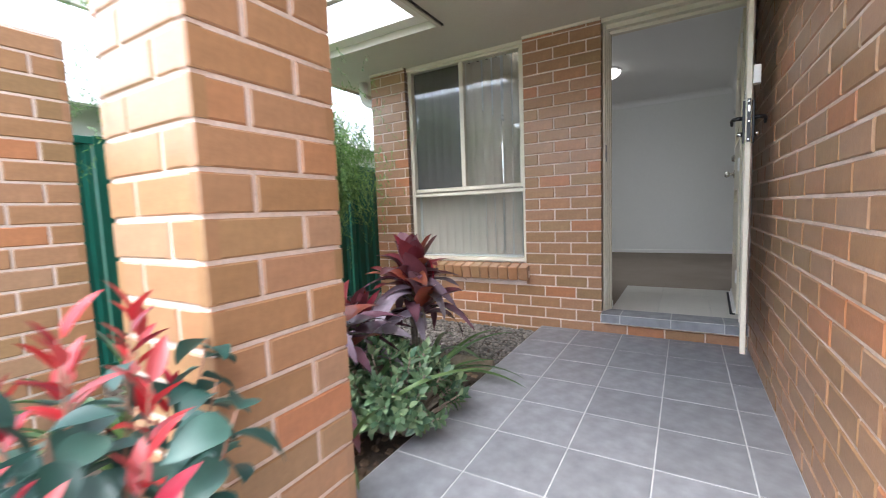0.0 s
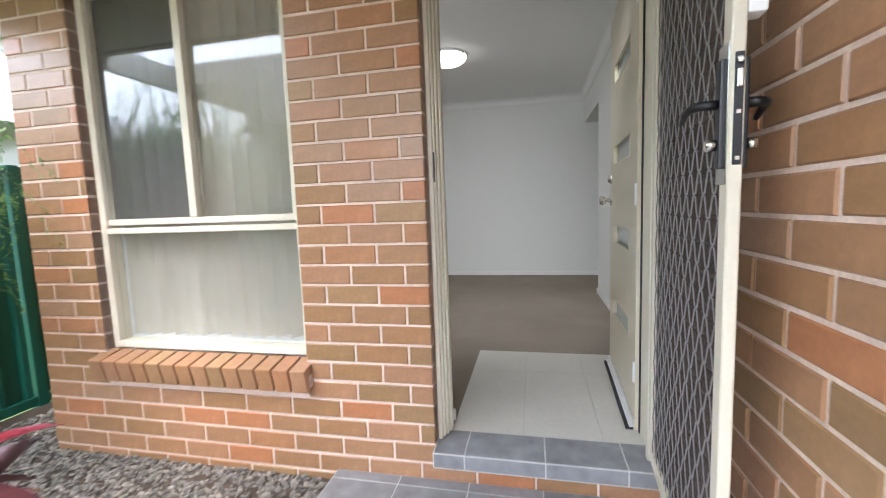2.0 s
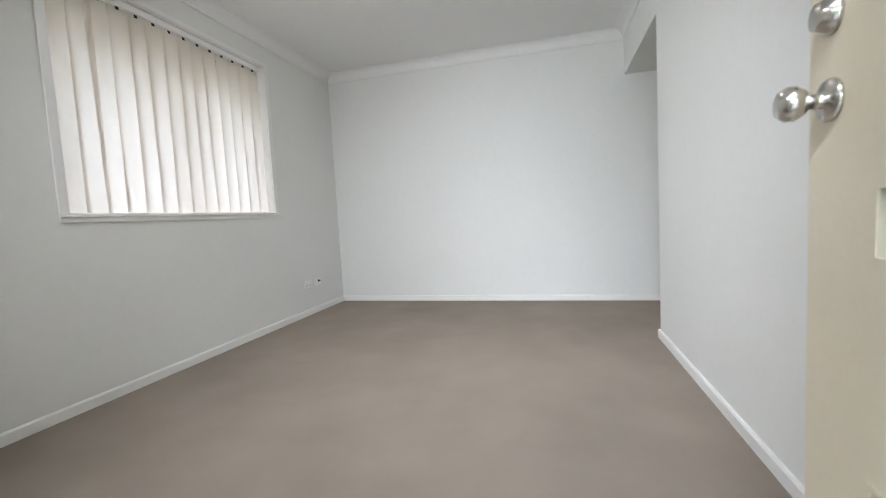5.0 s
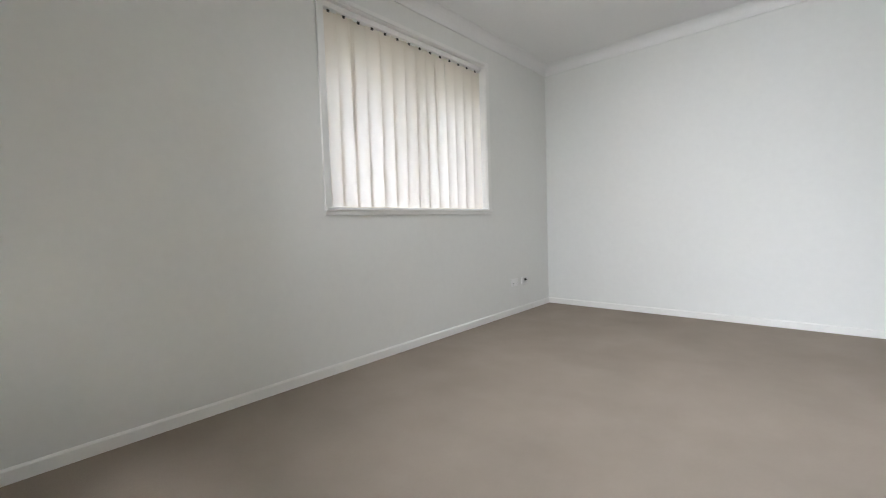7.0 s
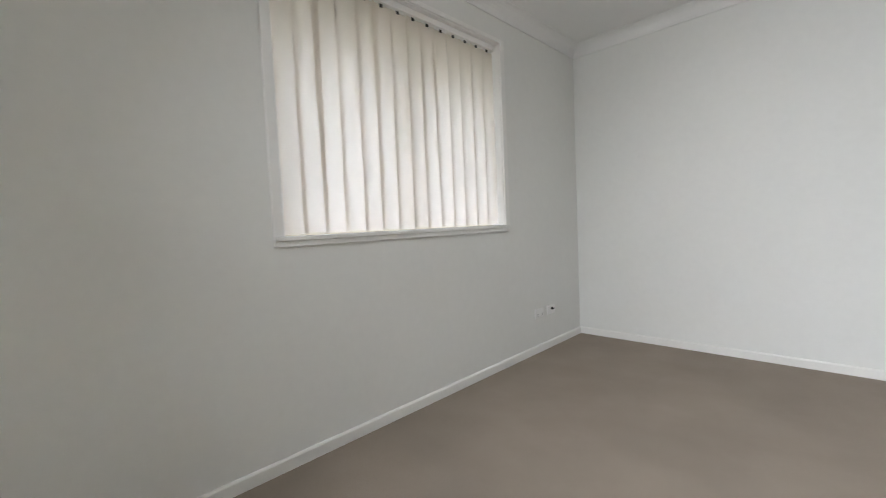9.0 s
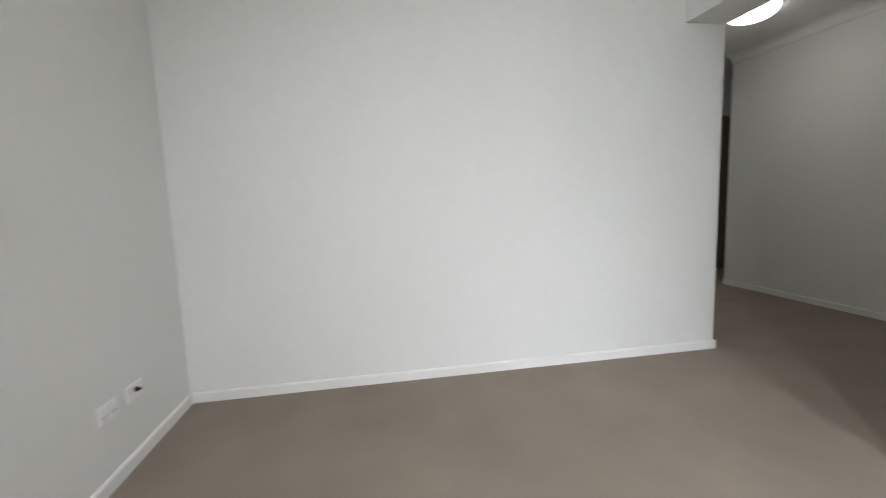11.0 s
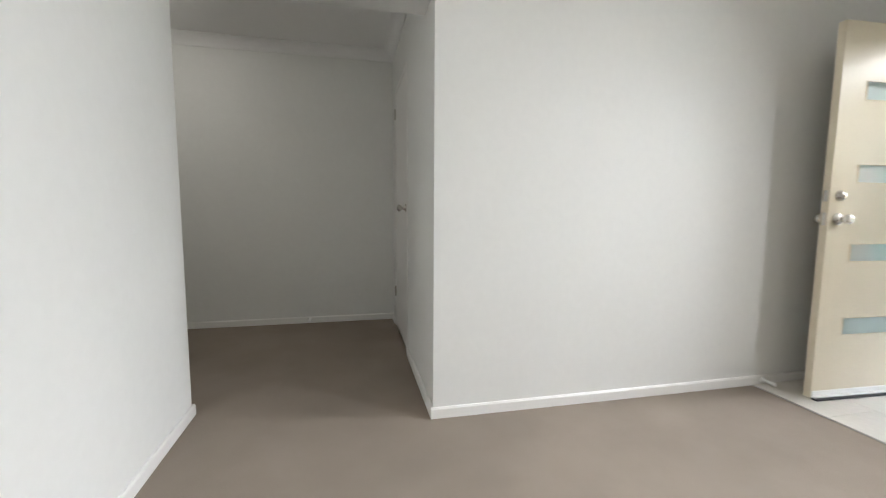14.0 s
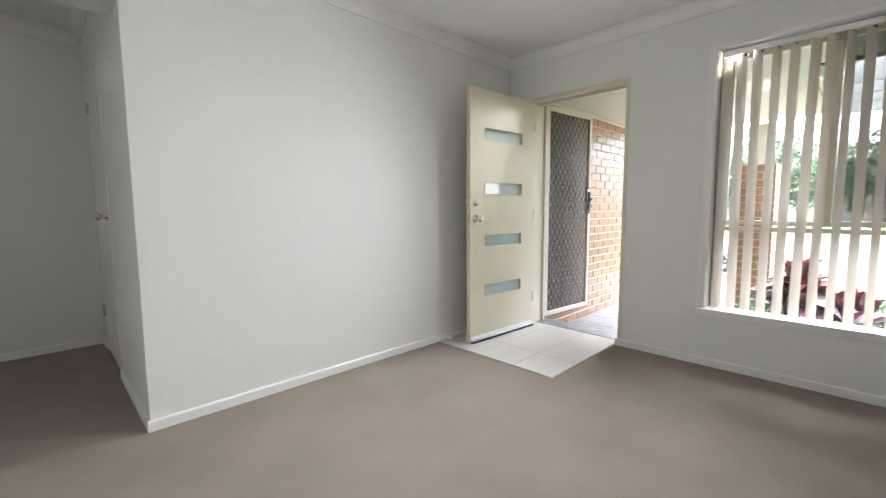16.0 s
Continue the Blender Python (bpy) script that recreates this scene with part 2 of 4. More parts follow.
def tube(bm, pts, radii, sides=8, cap=True):
    """A round rod along points."""
    rings = []
    pts = [Vector(p) for p in pts]
    for i, p in enumerate(pts):
        d = (pts[min(i + 1, len(pts) - 1)] - pts[max(i - 1, 0)]).normalized()
        u = d.cross(Vector((0.31, 0.17, 0.93) if abs(d.z) < 0.9 else (1, 0, 0))).normalized()
        v = d.cross(u)
        r = radii[i] if isinstance(radii, (list, tuple)) else radii
        rings.append([bm.verts.new(p + r * (math.cos(2 * math.pi * k / sides) * u + math.sin(2 * math.pi * k / sides) * v)) for k in range(sides)])
    for a, b in zip(rings, rings[1:]):
        for k in range(sides):
            bm.faces.new((a[k], a[(k + 1) % sides], b[(k + 1) % sides], b[k]))
    if cap:
        bm.faces.new(rings[0][::-1])
        bm.faces.new(rings[-1])


def lathe(bm, profile, at, axis='z', sides=24):
    """Turns (radius, height) pairs about an axis through a place."""
    rings = []
    for r, h in profile:
        ring = []
        for k in range(sides):
            c, s = r * math.cos(2 * math.pi * k / sides), r * math.sin(2 * math.pi * k / sides)
            o = {'z': (c, s, h), 'x': (h, c, s), 'y': (c, h, s)}[axis]
            ring.append(bm.verts.new(Vector(at) + Vector(o)))
        rings.append(ring)
    for a, b in zip(rings, rings[1:]):
        for k in range(sides):
            bm.faces.new((a[k], a[(k + 1) % sides], b[(k + 1) % sides], b[k]))
    bm.faces.new(rings[0][::-1])
    bm.faces.new(rings[-1])


def wall_bm(axis, face, back, u0, u1, z0, z1, openings=()):
    """A wall with real openings (ua, ub, za, zb). axis 'x': the wall runs along x, its faces at y = face and back; 'y' the other way."""
    us = sorted({u0, u1, *[v for o in openings for v in o[:2] if u0 < v < u1]})
    zs = sorted({z0, z1, *[v for o in openings for v in o[2:] if z0 < v < z1]})
    solid = {}
    for i in range(len(us) - 1):
        for j in range(len(zs) - 1):
            cu, cz = (us[i] + us[i + 1]) / 2, (zs[j] + zs[j + 1]) / 2
            solid[i, j] = not any(o[0] < cu < o[1] and o[2] < cz < o[3] for o in openings)
    bm, made = bmesh.new(), {}

    def v(i, j, w):
        if (i, j, w) not in made:
            u, z, d = us[i], zs[j], (face, back)[w]
            made[i, j, w] = bm.verts.new((u, d, z) if axis == 'x' else (d, u, z))
        return made[i, j, w]

    for (i, j), s in solid.items():
        if not s:
            continue
        for w in (0, 1):
            bm.faces.new([v(i, j, w), v(i + 1, j, w), v(i + 1, j + 1, w), v(i, j + 1, w)])
        for di, dj, a, b in ((-1, 0, (i, j), (i, j + 1)), (1, 0, (i + 1, j), (i + 1, j + 1)), (0, -1, (i, j), (i + 1, j)), (0, 1, (i, j + 1), (i + 1, j + 1))):
            if not solid.get((i + di, j + dj), False):
                bm.faces.new([v(*a, 0), v(*b, 0), v(*b, 1), v(*a, 1)])
    return bm


_brick_meshes = {}


def brick_mesh(length, height=0.076, depth=0.05):
    """A brick seen from its face: u along x, face at y = 0 with worn edges, going back to y = depth."""
    key = (round(length, 3), round(height, 3), round(depth, 3))
    if key not in _brick_meshes:
        me = bpy.data.meshes.new("brick")
        l, h, c = length, height, 0.004
        vs = [(0, depth, 0), (l, depth, 0), (l, depth, h), (0, depth, h), (0, c, 0), (l, c, 0), (l, c, h), (0, c, h),
              (c, 0, c), (l - c, 0, c), (l - c, 0, h - c), (c, 0, h - c)]
        fs = [(4, 5, 9, 8), (5, 6, 10, 9), (6, 7, 11, 10), (7, 4, 8, 11), (8, 9, 10, 11)]
        fs += [(0, 1, 5, 4), (1, 2, 6, 5), (2, 3, 7, 6), (3, 0, 4, 7)]
        me.from_pydata(vs, [], fs)
        me.materials.append(BRICK)
        _brick_meshes[key] = me
    return _brick_meshes[key]


COURSE, LONG = 0.086, 0.24
_rb = random.Random(5)


def lay(parent, place, turn, u0, u1, zstart, courses, gaps=(), near=None, flip=0, shift=0.0):
    """Lays courses of stretcher bond on a face. place: (x, y) of u = 0; turn: degrees of the face's u direction.
    gaps: (ua, ub, za, zb) left free. shift: moves the bond of courses that no gap cuts. near: a test of u that says which bricks are objects; the others are joined."""
    rest = ([], [])
    for c in range(courses):
        z = zstart + c * COURSE
        spans = [(u0, u1)]
        for ga, gb, za, zb in gaps:
            if za < z + 0.043 < zb:
                spans = [s for a, b in spans for s in ((a, min(b, ga)), (max(a, gb), b)) if s[1] - s[0] > 0.02]
        for a, b in spans:
            u = a - (LONG / 2 if (c + flip) % 2 else 0)
            if len(spans) == 1 and shift:
                u += shift - LONG
            while u < b - 0.01:
                s, e = max(u, a), min(u + LONG - 0.01, b)
                if e - s > 0.025:
                    off = _rb.uniform(-0.0012, 0.0012)
                    m = pose(place[0], place[1], 0, 0, 0, turn) @ pose(s, off, z + _rb.uniform(-0.001, 0.001))
                    me = brick_mesh(e - s)
                    if near is None or near(s):
                        ob = new("brick", me)
                        ob.parent = parent
                        ob.matrix_basis = m
                    else:
                        k = len(rest[0])
                        rest[0].extend([(m @ v.co)[:] for v in me.vertices])
                        rest[1].extend([[k + i for i in f.vertices] for f in me.polygons])
                u += LONG
    if rest[0]:
        me = bpy.data.meshes.new("bricks")
        me.from_pydata(rest[0], [], rest[1])
        me.materials.append(BRICKS_FAR)
        ob = new("bricks", me)
        ob.parent = parent
        tagged(ob, kind="stuff")


def cove(name, loop, z, size=0.085):
    """A coved cornice round a closed or open run of inside corners; loop: (x, y) points, the room on the left."""
    bm = bmesh.new()
    prof = [(0.0, -size), (0.008, -size)] + [(0.008 + (size - 0.008) * (1 - math.cos(a)), -size + (size - 0.004) * math.sin(a)) for a in [k * math.pi / 12 for k in range(1, 7)]] + [(size, 0.0), (0.0, 0.0)]
    pts = [Vector(p) for p in loop]
    closed = (pts[0] - pts[-1]).length < 1e-6
    if closed:
        pts = pts[:-1]
    rings = []
    for i, p in enumerate(pts):
        d0 = (p - pts[i - 1]).normalized() if (i or closed) else None
        d1 = (pts[(i + 1) % len(pts)] - p).normalized() if (i < len(pts) - 1 or closed) else None
        n0 = Vector((-d0.y, d0.x)) if d0 else Vector((-d1.y, d1.x))
        n1 = Vector((-d1.y, d1.x)) if d1 else n0
        s = (n0 + n1) / (1 + n0.dot(n1))
        rings.append([bm.verts.new((p.x + o * s.x, p.y + o * s.y, z + h)) for o, h in prof])
    pairs = list(zip(rings, rings[1:])) + ([(rings[-1], rings[0])] if closed else [])
    for a, b in pairs:
        for k in range(len(prof) - 1):
            bm.faces.new((a[k], b[k], b[k + 1], a[k + 1]))
    return structure(name, bm, CEIL)


def skirting(name, p0, p1, side, z=0.14):
    """A skirting board from p0 to p1, standing off the wall towards side."""
    bm = bmesh.new()
    h, t = 0.056, 0.014
    (x0, y0), (x1, y1), (sx, sy) = p0, p1, side
    prof = [(0, 0), (t, 0), (t, h - 0.008), (t - 0.006, h), (0, h)]
    ends = [[bm.verts.new((x + o * sx, y + o * sy, z + hh)) for o, hh in prof] for x, y in ((x0, y0), (x1, y1))]
    for k in range(5):
        bm.faces.new((ends[0][k], ends[1][k], ends[1][(k + 1) % 5], ends[0][(k + 1) % 5]))
    bm.faces.new(ends[0])
    bm.faces.new(ends[1][::-1])
    return structure(name, bm, TRIM)


# ---- plan ----
WX, EX, SY, NY = -2.815, 0.157, 0.233, 4.375      # the room's inner faces
FZ, CZ, SOF = 0.14, 2.60, 2.255                   # inner floor, ceiling, soffit
BRX = -0.082                                      # the porch's brick side wall
DOOR = (-0.965, -0.09)                            # the doorway in the front wall
WIN = (-2.655, -1.54, 0.50, 2.24)                # the front window's opening
WWIN = (1.715, 3.315, 1.112, 2.362)               # the west window's opening
HN, HE, HEND = 0.43, 2.10, 6.85                   # hall: end of the north wall, east wall, north end
HS = 3.176                                        # south wall of the hall

# ---- ground ----
structure("side_path", box_bm((-3.75, 0.0, -0.074), (-3.05, 7.0, -0.055)), SOIL, "base of the pebble side path")
ground = structure("ground", box_bm((-300, -300, -0.5), (300, 300, -0.075)), GRASS, "wide lawn of the street and gardens")
bed = structure("garden_bed", box_bm((-3.75, -3.4, -0.074), (-1.42, -0.93, -0.05)), SOIL, "dark soil of the planted garden bed")
path_bed = structure("gravel_base", box_bm((-3.75, -0.93, -0.074), (-1.42, 0.0, -0.055)), SOIL, "base under the pebble strip")
drive = structure("driveway", box_bm((-0.9, -22, -0.074), (5.5, -3.6, -0.06)), CONCRETE, "pale concrete driveway to the street")
road = structure("road", box_bm((-120, -30, -0.074), (120, -22, -0.066)), mat("asphalt", (0.06, 0.06, 0.062), 0.85, vary=0.2, fine=90, bump=0.5), "grey asphalt street")

# porch slab with tiles
porch = structure("porch", box_bm((-1.42, -3.6, -0.074), (BRX, -0.002, -0.0012)), GROUT, "porch slab with pale grout between dark tiles")

# ---- front wall ----
mortar_gap = 0.005
front = structure("wall_front", wall_bm('x', mortar_gap, 0.11, -3.05, BRX, -0.074, SOF, [(DOOR[0], DOOR[1], 0.086, 3), (WIN[0], WIN[1], WIN[2] - 0.06, 3)]), MORTAR, "brown brick front wall with pale mortar")
inner = structure("wall_south", wall_bm('x', SY, 0.125, WX, EX, -0.07, CZ, [(DOOR[0] + 0.028, DOOR[1] - 0.014, FZ - 0.01, 2.215), (-2.63, -1.515, 0.53, 2.285)]), PAINT, "off-white plaster wall round the front door and window")
side = structure("wall_east", wall_bm('y', EX, EX + 0.09, SY - 0.1, HS, -0.07, CZ), PAINT, "off-white plaster wall beside the front door")
header = structure("wall_header", box_bm((EX, HS, 2.208), (HN, NY, CZ)), PAINT, "plaster bulkhead over the hall opening")
north = structure("wall_north", box_bm((WX - 0.1, NY, -0.07), (HN, NY + 0.1, CZ)), PAINT, "plain off-white plaster wall")
west = structure("wall_west", wall_bm('y', WX, WX - 0.1, SY - 0.1, NY, -0.07, CZ, [WWIN]), PAINT, "off-white plaster wall with a window")
west_out = structure("wall_west_outer", wall_bm('y', -3.05, -2.94, 0.11, 8.0, -0.074, SOF, [(WWIN[0] - 0.02, WWIN[1] + 0.02, WWIN[2] - 0.05, WWIN[3] + 0.02)]), BRICKS_FAR, "brown brick side wall of the house")
hall_w = structure("wall_hall_west", box_bm((HN - 0.1, NY + 0.1, -0.07), (HN, HEND, CZ)), PAINT, "off-white hall wall")
hall_s = structure("wall_hall_south", wall_bm('x', HS, HS - 0.09, EX + 0.09, HE + 0.1, -0.07, CZ, [(1.13, 1.87, FZ, 2.19)]), PAINT, "off-white hall wall with a closed door")
hall_e = structure("wall_hall_east", box_bm((HE, HS, -0.07), (HE + 0.1, 6.05, CZ)), PAINT, "off-white wall at the end of the hall")
hall_x = structure("wall_hall_nook", box_bm((HE + 0.1, 5.95, -0.07), (3.4, 6.05, CZ)), PAINT, "off-white wall of the side passage")
hall_y = structure("wall_hall_far", box_bm((3.3, 6.05, -0.07), (3.4, HEND, CZ)), PAINT, "off-white wall closing the side passage")
hall_n = structure("wall_hall_north", box_bm((HN - 0.1, HEND, -0.07), (3.4, HEND + 0.1, CZ)), PAINT, "off-white wall at the north end of the hall")
behind = structure("wall_closet", box_bm((0.9, HS - 0.7, -0.07), (2.2, HS - 0.65, CZ)), PAINT, "wall behind the hall door")

floor = structure("floor", box_bm((WX - 0.1, SY - 0.1, -0.07), (3.4, HEND + 0.1, FZ)), CARPET, "taupe cut-pile carpet")
ceiling = structure("ceiling", box_bm((WX - 0.1, SY - 0.1, CZ), (3.4, HEND + 0.1, CZ + 0.05)), CEIL, "flat white plaster ceiling")
cove("cornice_room", [(WX, SY), (EX, SY), (EX, NY), (WX, NY), (WX, SY)], CZ)
cove("cornice_hall", [(HN, HEND), (HN, HS), (HE, HS), (HE, 6.05), (3.3, 6.05), (3.3, HEND), (HN, HEND)][:4], CZ)

for n, a, b, s in (("skirting_west", (WX, SY), (WX, NY), (1, 0)), ("skirting_north", (WX, NY), (HN + 0.014, NY), (0, -1)), ("skirting_north_end", (HN, NY), (HN, HEND), (1, 0)),
                   ("skirting_east", (EX, SY), (EX, HS + 0.014), (-1, 0)), ("skirting_south", (WX, SY), (DOOR[0] + 0.045, SY), (0, 1)),
                   ("skirting_hall_south", (EX, HS), (1.09, HS), (0, 1)), ("skirting_hall_corner", (1.91, HS), (HE, HS), (0, 1)), ("skirting_hall_east", (HE, HS), (HE, 6.05), (-1, 0)), ("skirting_hall_north", (HN, HEND), (3.3, HEND), (0, -1))):
    skirting(n, a, b, s)

# entry tiles inside the door
entry = structure("entry_floor", box_bm((-0.92, 0.13, FZ - 0.02), (EX - 0.014, 1.193, FZ + 0.003)), GROUT, "pale tiled entry floor inside the door")
for xa, xb in ((-0.917, -0.603), (-0.601, -0.268), (-0.266, EX - 0.016)):
    for ya, yb in ((0.135, 0.86), (0.862, 1.19)):
        part("floor_tile", box_bm((xa, ya, FZ), (xb, yb, FZ + 0.007), 0.0015), FLOORTILE, entry)

# step at the door: a brick course below, dark sill tiles above
step = structure("door_step", box_bm((DOOR[0], -0.0525, 0.084), (DOOR[1] + 0.008, 0.135, 0.1485)), GROUT, "door step of dark tiles on a brick course")
sx = [DOOR[0] + 0.002, -0.833, -0.512, -0.208, DOOR[1] + 0.006]
for xa, xb in zip(sx, sx[1:]):
    part("sill_tile", box_bm((xa + 0.0025, -0.049, 0.141), (xb - 0.0025, 0.133, 0.150), 0.002), TILE, step)
    part("riser_tile", box_bm((xa + 0.0025, -0.054, 0.087), (xb - 0.0025, -0.0445, 0.145), 0.002), TILE, step)

# soffit, fascia, gutters
bm = bmesh.new()
add_box(bm, (-3.5, -0.56, SOF), (-1.93, 0.115, SOF + 0.02))
add_box(bm, (-1.93, -2.75, SOF), (0.12, 0.115, SOF + 0.02))
add_box(bm, (-3.5, 0.115, SOF), (-2.94, 8, SOF + 0.02))
soffit = structure("soffit", bm, SOFFIT, "painted sheet soffit under the eaves")
bm = bmesh.new()
add_box(bm, (-3.52, -0.585, SOF - 0.022), (-1.955, -0.56, SOF + 0.16))
add_box(bm, (-1.955, -2.75, SOF - 0.022), (-1.93, -0.56, SOF + 0.16))
add_box(bm, (-3.525, -0.585, SOF - 0.022), (-3.5, 8, SOF + 0.16))
fascia = structure("fascia", bm, SOFFIT, "cream fascia board along the eaves")
# near-black strips that draw the shadow gap between soffit and fascia
bm = bmesh.new()
add_box(bm, (-3.5, -0.559, SOF - 0.012), (-1.932, -0.548, SOF - 0.002))
add_box(bm, (-1.929, -2.75, SOF - 0.012), (-1.918, -0.548, SOF - 0.002))
structure("soffit_shade_strip", bm, DARK, "dark strip drawn as the shadow gap along the soffit edge")
for nm, a, b in (("gutter_front", (-3.64, -0.70, SOF + 0.03), (-1.957, -0.587, SOF + 0.145)), ("gutter_west", (-3.64, -0.587, SOF + 0.03), (-3.527, 8.0, SOF + 0.145)), ("gutter_porch", (-2.07, -2.75, SOF + 0.03), (-1.957, -0.702, SOF + 0.145))):
    bm = bmesh.new()
    add_box(bm, a, b, 0.006)
    structure(nm, bm, GUTTER, "white metal roof gutter")
bm = bmesh.new()
ring = [[bm.verts.new((x, y, z)) for x, y in ((-3.52 + i, -0.58 + i), (4.4 - i, -0.58 + i), (4.4 - i, 8.4 - i), (-3.52 + i, 8.4 - i))] for i, z in ((0, SOF + 0.15), (3.2, SOF + 1.65))]
for k in range(4):
    bm.faces.new((ring[0][k], ring[0][(k + 1) % 4], ring[1][(k + 1) % 4], ring[1][k]))
bm.faces.new(ring[1])
structure("roof", bm, ROOFGREY, "grey hip roof of the house")
structure("roof_porch", box_bm((-1.93, -2.75, SOF + 0.021), (4.2, -0.585, SOF + 0.3)), ROOFGREY, "roof over the porch")

# plain outer walls and the roof that close the house and its garage
structure("wall_garage_south", box_bm((0.131, -3.35, -0.074), (4.2, -3.24, SOF)), BRICKS_FAR, "brown brick front wall of the garage")
structure("wall_east_outer", box_bm((4.09, -3.239, -0.074), (4.2, 8.0, SOF + 0.1)), BRICKS_FAR, "brown brick east wall of the house")
structure("wall_north_outer", box_bm((-2.939, 7.89, -0.074), (4.089, 8.0, SOF + 0.1)), BRICKS_FAR, "brown brick rear wall of the house")
structure("roof_garage", box_bm((0.135, -3.4, SOF + 0.003), (4.3, -2.752, SOF + 0.3)), ROOFGREY, "grey roof over the garage")
# the porch's brick side wall (garage)
right = structure("wall_porch", box_bm((BRX + mortar_gap, -3.35, -0.074), (0.13, 0.005, SOF)), MORTAR, "brown brick side wall of the porch")
bm = bmesh.new()
add_box(bm, (BRX - 0.016, -2.75, SOF - 0.03), (BRX - 0.001, -0.001, SOF - 0.001))
add_box(bm, (-3.05, -0.016, SOF - 0.02), (WIN[0], -0.001, SOF - 0.001))
add_box(bm, (WIN[1], -0.016, SOF - 0.02), (DOOR[0], -0.001, SOF - 0.001))
structure("soffit_bead", bm, CREAM, "thin cream bead where the soffit meets the bricks")

# ---- windows ----
def window(name, label, frame_boxes, panes, parent_at=(0, 0, 0)):
    w = tagged(new(name), label, "window", "", "structure")
    for nm, a, b in frame_boxes:
        part(nm, box_bm(a, b, 0.003), CREAM, w)
    for a, b in panes:
        g = part("pane", box_bm(a, b), GLASS, w)
        g.visible_shadow = False
    return w


x0, x1, z0, z1 = WIN
f = 0.036
mz = 1.118
window("window_1", "cream aluminium front window with a sliding upper sash", [
    ("frame_left", (x0, 0.05, z0), (x0 + f, 0.124, z1)), ("frame_right", (x1 - f, 0.05, z0), (x1, 0.124, z1)),
    ("frame_sill", (x0 + f, 0.046, z0 + 0.004), (x1 - f, 0.124, z0 + 0.036)), ("frame_head", (x0 + f, 0.05, z1 - f), (x1 - f, 0.124, z1)),
    ("head_infill", (x0, 0.117, z1 + 0.001), (x1, 0.1275, z1 + 0.05)),
    ("frieze", (x0, 0.03, z1 - 0.02), (x1, 0.05, z1 + 0.012)),
    ("transom", (x0 + f, 0.052, mz - 0.038), (x1 - f, 0.12, mz - 0.009)), ("sash_rail", (x0 + f, 0.062, mz + 0.004), (x1 - f, 0.115, mz + 0.034)),
    ("mullion", (-2.128, 0.052, mz + 0.034), (-2.088, 0.11, z1 - f)), ("sash_side", (x1 - f - 0.02, 0.065, mz + 0.034), (x1 - f, 0.105, z1 - f))],
    [((x0 + f, 0.080, mz + 0.034), (-2.128, 0.085, z1 - f)), ((-2.088, 0.088, mz + 0.034), (x1 - f - 0.02, 0.093, z1 - f)), ((x0 + f, 0.083, z0 + 0.036), (x1 - f, 0.088, mz - 0.038))])
ya, yb, za, zb = WWIN
window("window_2", "cream aluminium side window behind blinds", [
    ("frame_left", (-3.0, ya, za), (-2.93, ya + f, zb)), ("frame_right", (-3.0, yb - f, za), (-2.93, yb, zb)), ("frame_sill", (-3.0, ya + f, za), (-2.93, yb - f, za + f)),
    ("frame_head", (-3.0, ya + f, zb - f), (-2.93, yb - f, zb)), ("mullion", (-2.99, 2.5, za + f), (-2.94, 2.535, zb - f))],
    [((-2.97, ya + f, za + f), (-2.965, 2.5, zb - f)), ((-2.97, 2.535, za + f), (-2.965, yb - f, zb - f))])


def lined_opening(name, label, axis, u0, u1, z0, z1, wall, depth, out):
    """White reveal boards and a slim architrave round a window. wall: the room face; depth: how far back; out: into the room."""
    w = tagged(new(name), label, "", "", "structure")
    t, a = 0.018, 0.032

    def put(nm, ua, ub, za, zb, da, db):
        lo, hi = min(da, db), max(da, db)
        part(nm, box_bm((ua, lo, za), (ub, hi, zb), 0.002) if axis == 'x' else box_bm((lo, ua, za), (hi, ub, zb), 0.002), TRIM, w)

    back = wall - out * depth
    put("reveal", u0 - t, u0, z0, z1, wall, back)
    put("reveal", u1, u1 + t, z0, z1, wall, back)
    put("sill_board", u0 - t - a, u1 + t + a, z0 - t, z0, wall + out * 0.022, back)
    put("head_board", u0 - t, u1 + t, z1, z1 + t, wall, back)
    put("architrave", u0 - t - a, u0 - 0.004, z0, z1 + a, wall + out * 0.012, wall - out * 0.0)
    put("architrave", u1 + 0.004, u1 + t + a, z0, z1 + a, wall + out * 0.012, wall)
    put("architrave", u0 - 0.004, u1 + 0.004, z1 + 0.004, z1 + a, wall + out * 0.012, wall)
    put("apron", u0 - t - a, u1 + t + a, z0 - t - 0.026, z0 - t, wall + out * 0.012, wall)
    return w


lined_opening("window_trim_1", "white painted window lining", 'x', -2.62, -1.528, 0.542, 2.268, SY, 0.105, 1)
lined_opening("window_trim_2", "white painted window lining", 'y', ya + 0.018, yb - 0.018, za + 0.018, zb - 0.018, WX, 0.11, 1)


win_screen = part("fly_screen", box_bm((WIN[0] + f, 0.104, mz + 0.036), (-2.13, 0.106, WIN[3] - f)), FLY, bpy.data.objects["window_1"], "dark insect screen over the sash")


# ---- vertical blinds ----
def slat_bm(width, height):
    """One hanging cloth slat, bowed across its width, with a weighted foot."""
    bm = bmesh.new()
    cols, rows = 6, (0.0, 0.035, 0.04, height - 0.03, height)
    grid = []
    for z in rows:
        w = width if z < height - 0.001 else width * 0.93
        grid.append([bm.verts.new(((k / cols - 0.5) * w, 0.008 * math.sin(math.pi * k / cols), z)) for k in range(cols + 1)])
    for a, b in zip(grid, grid[1:]):
        for k in range(cols):
            bm.faces.new((a[k], a[k + 1], b[k + 1], b[k]))
    return bm


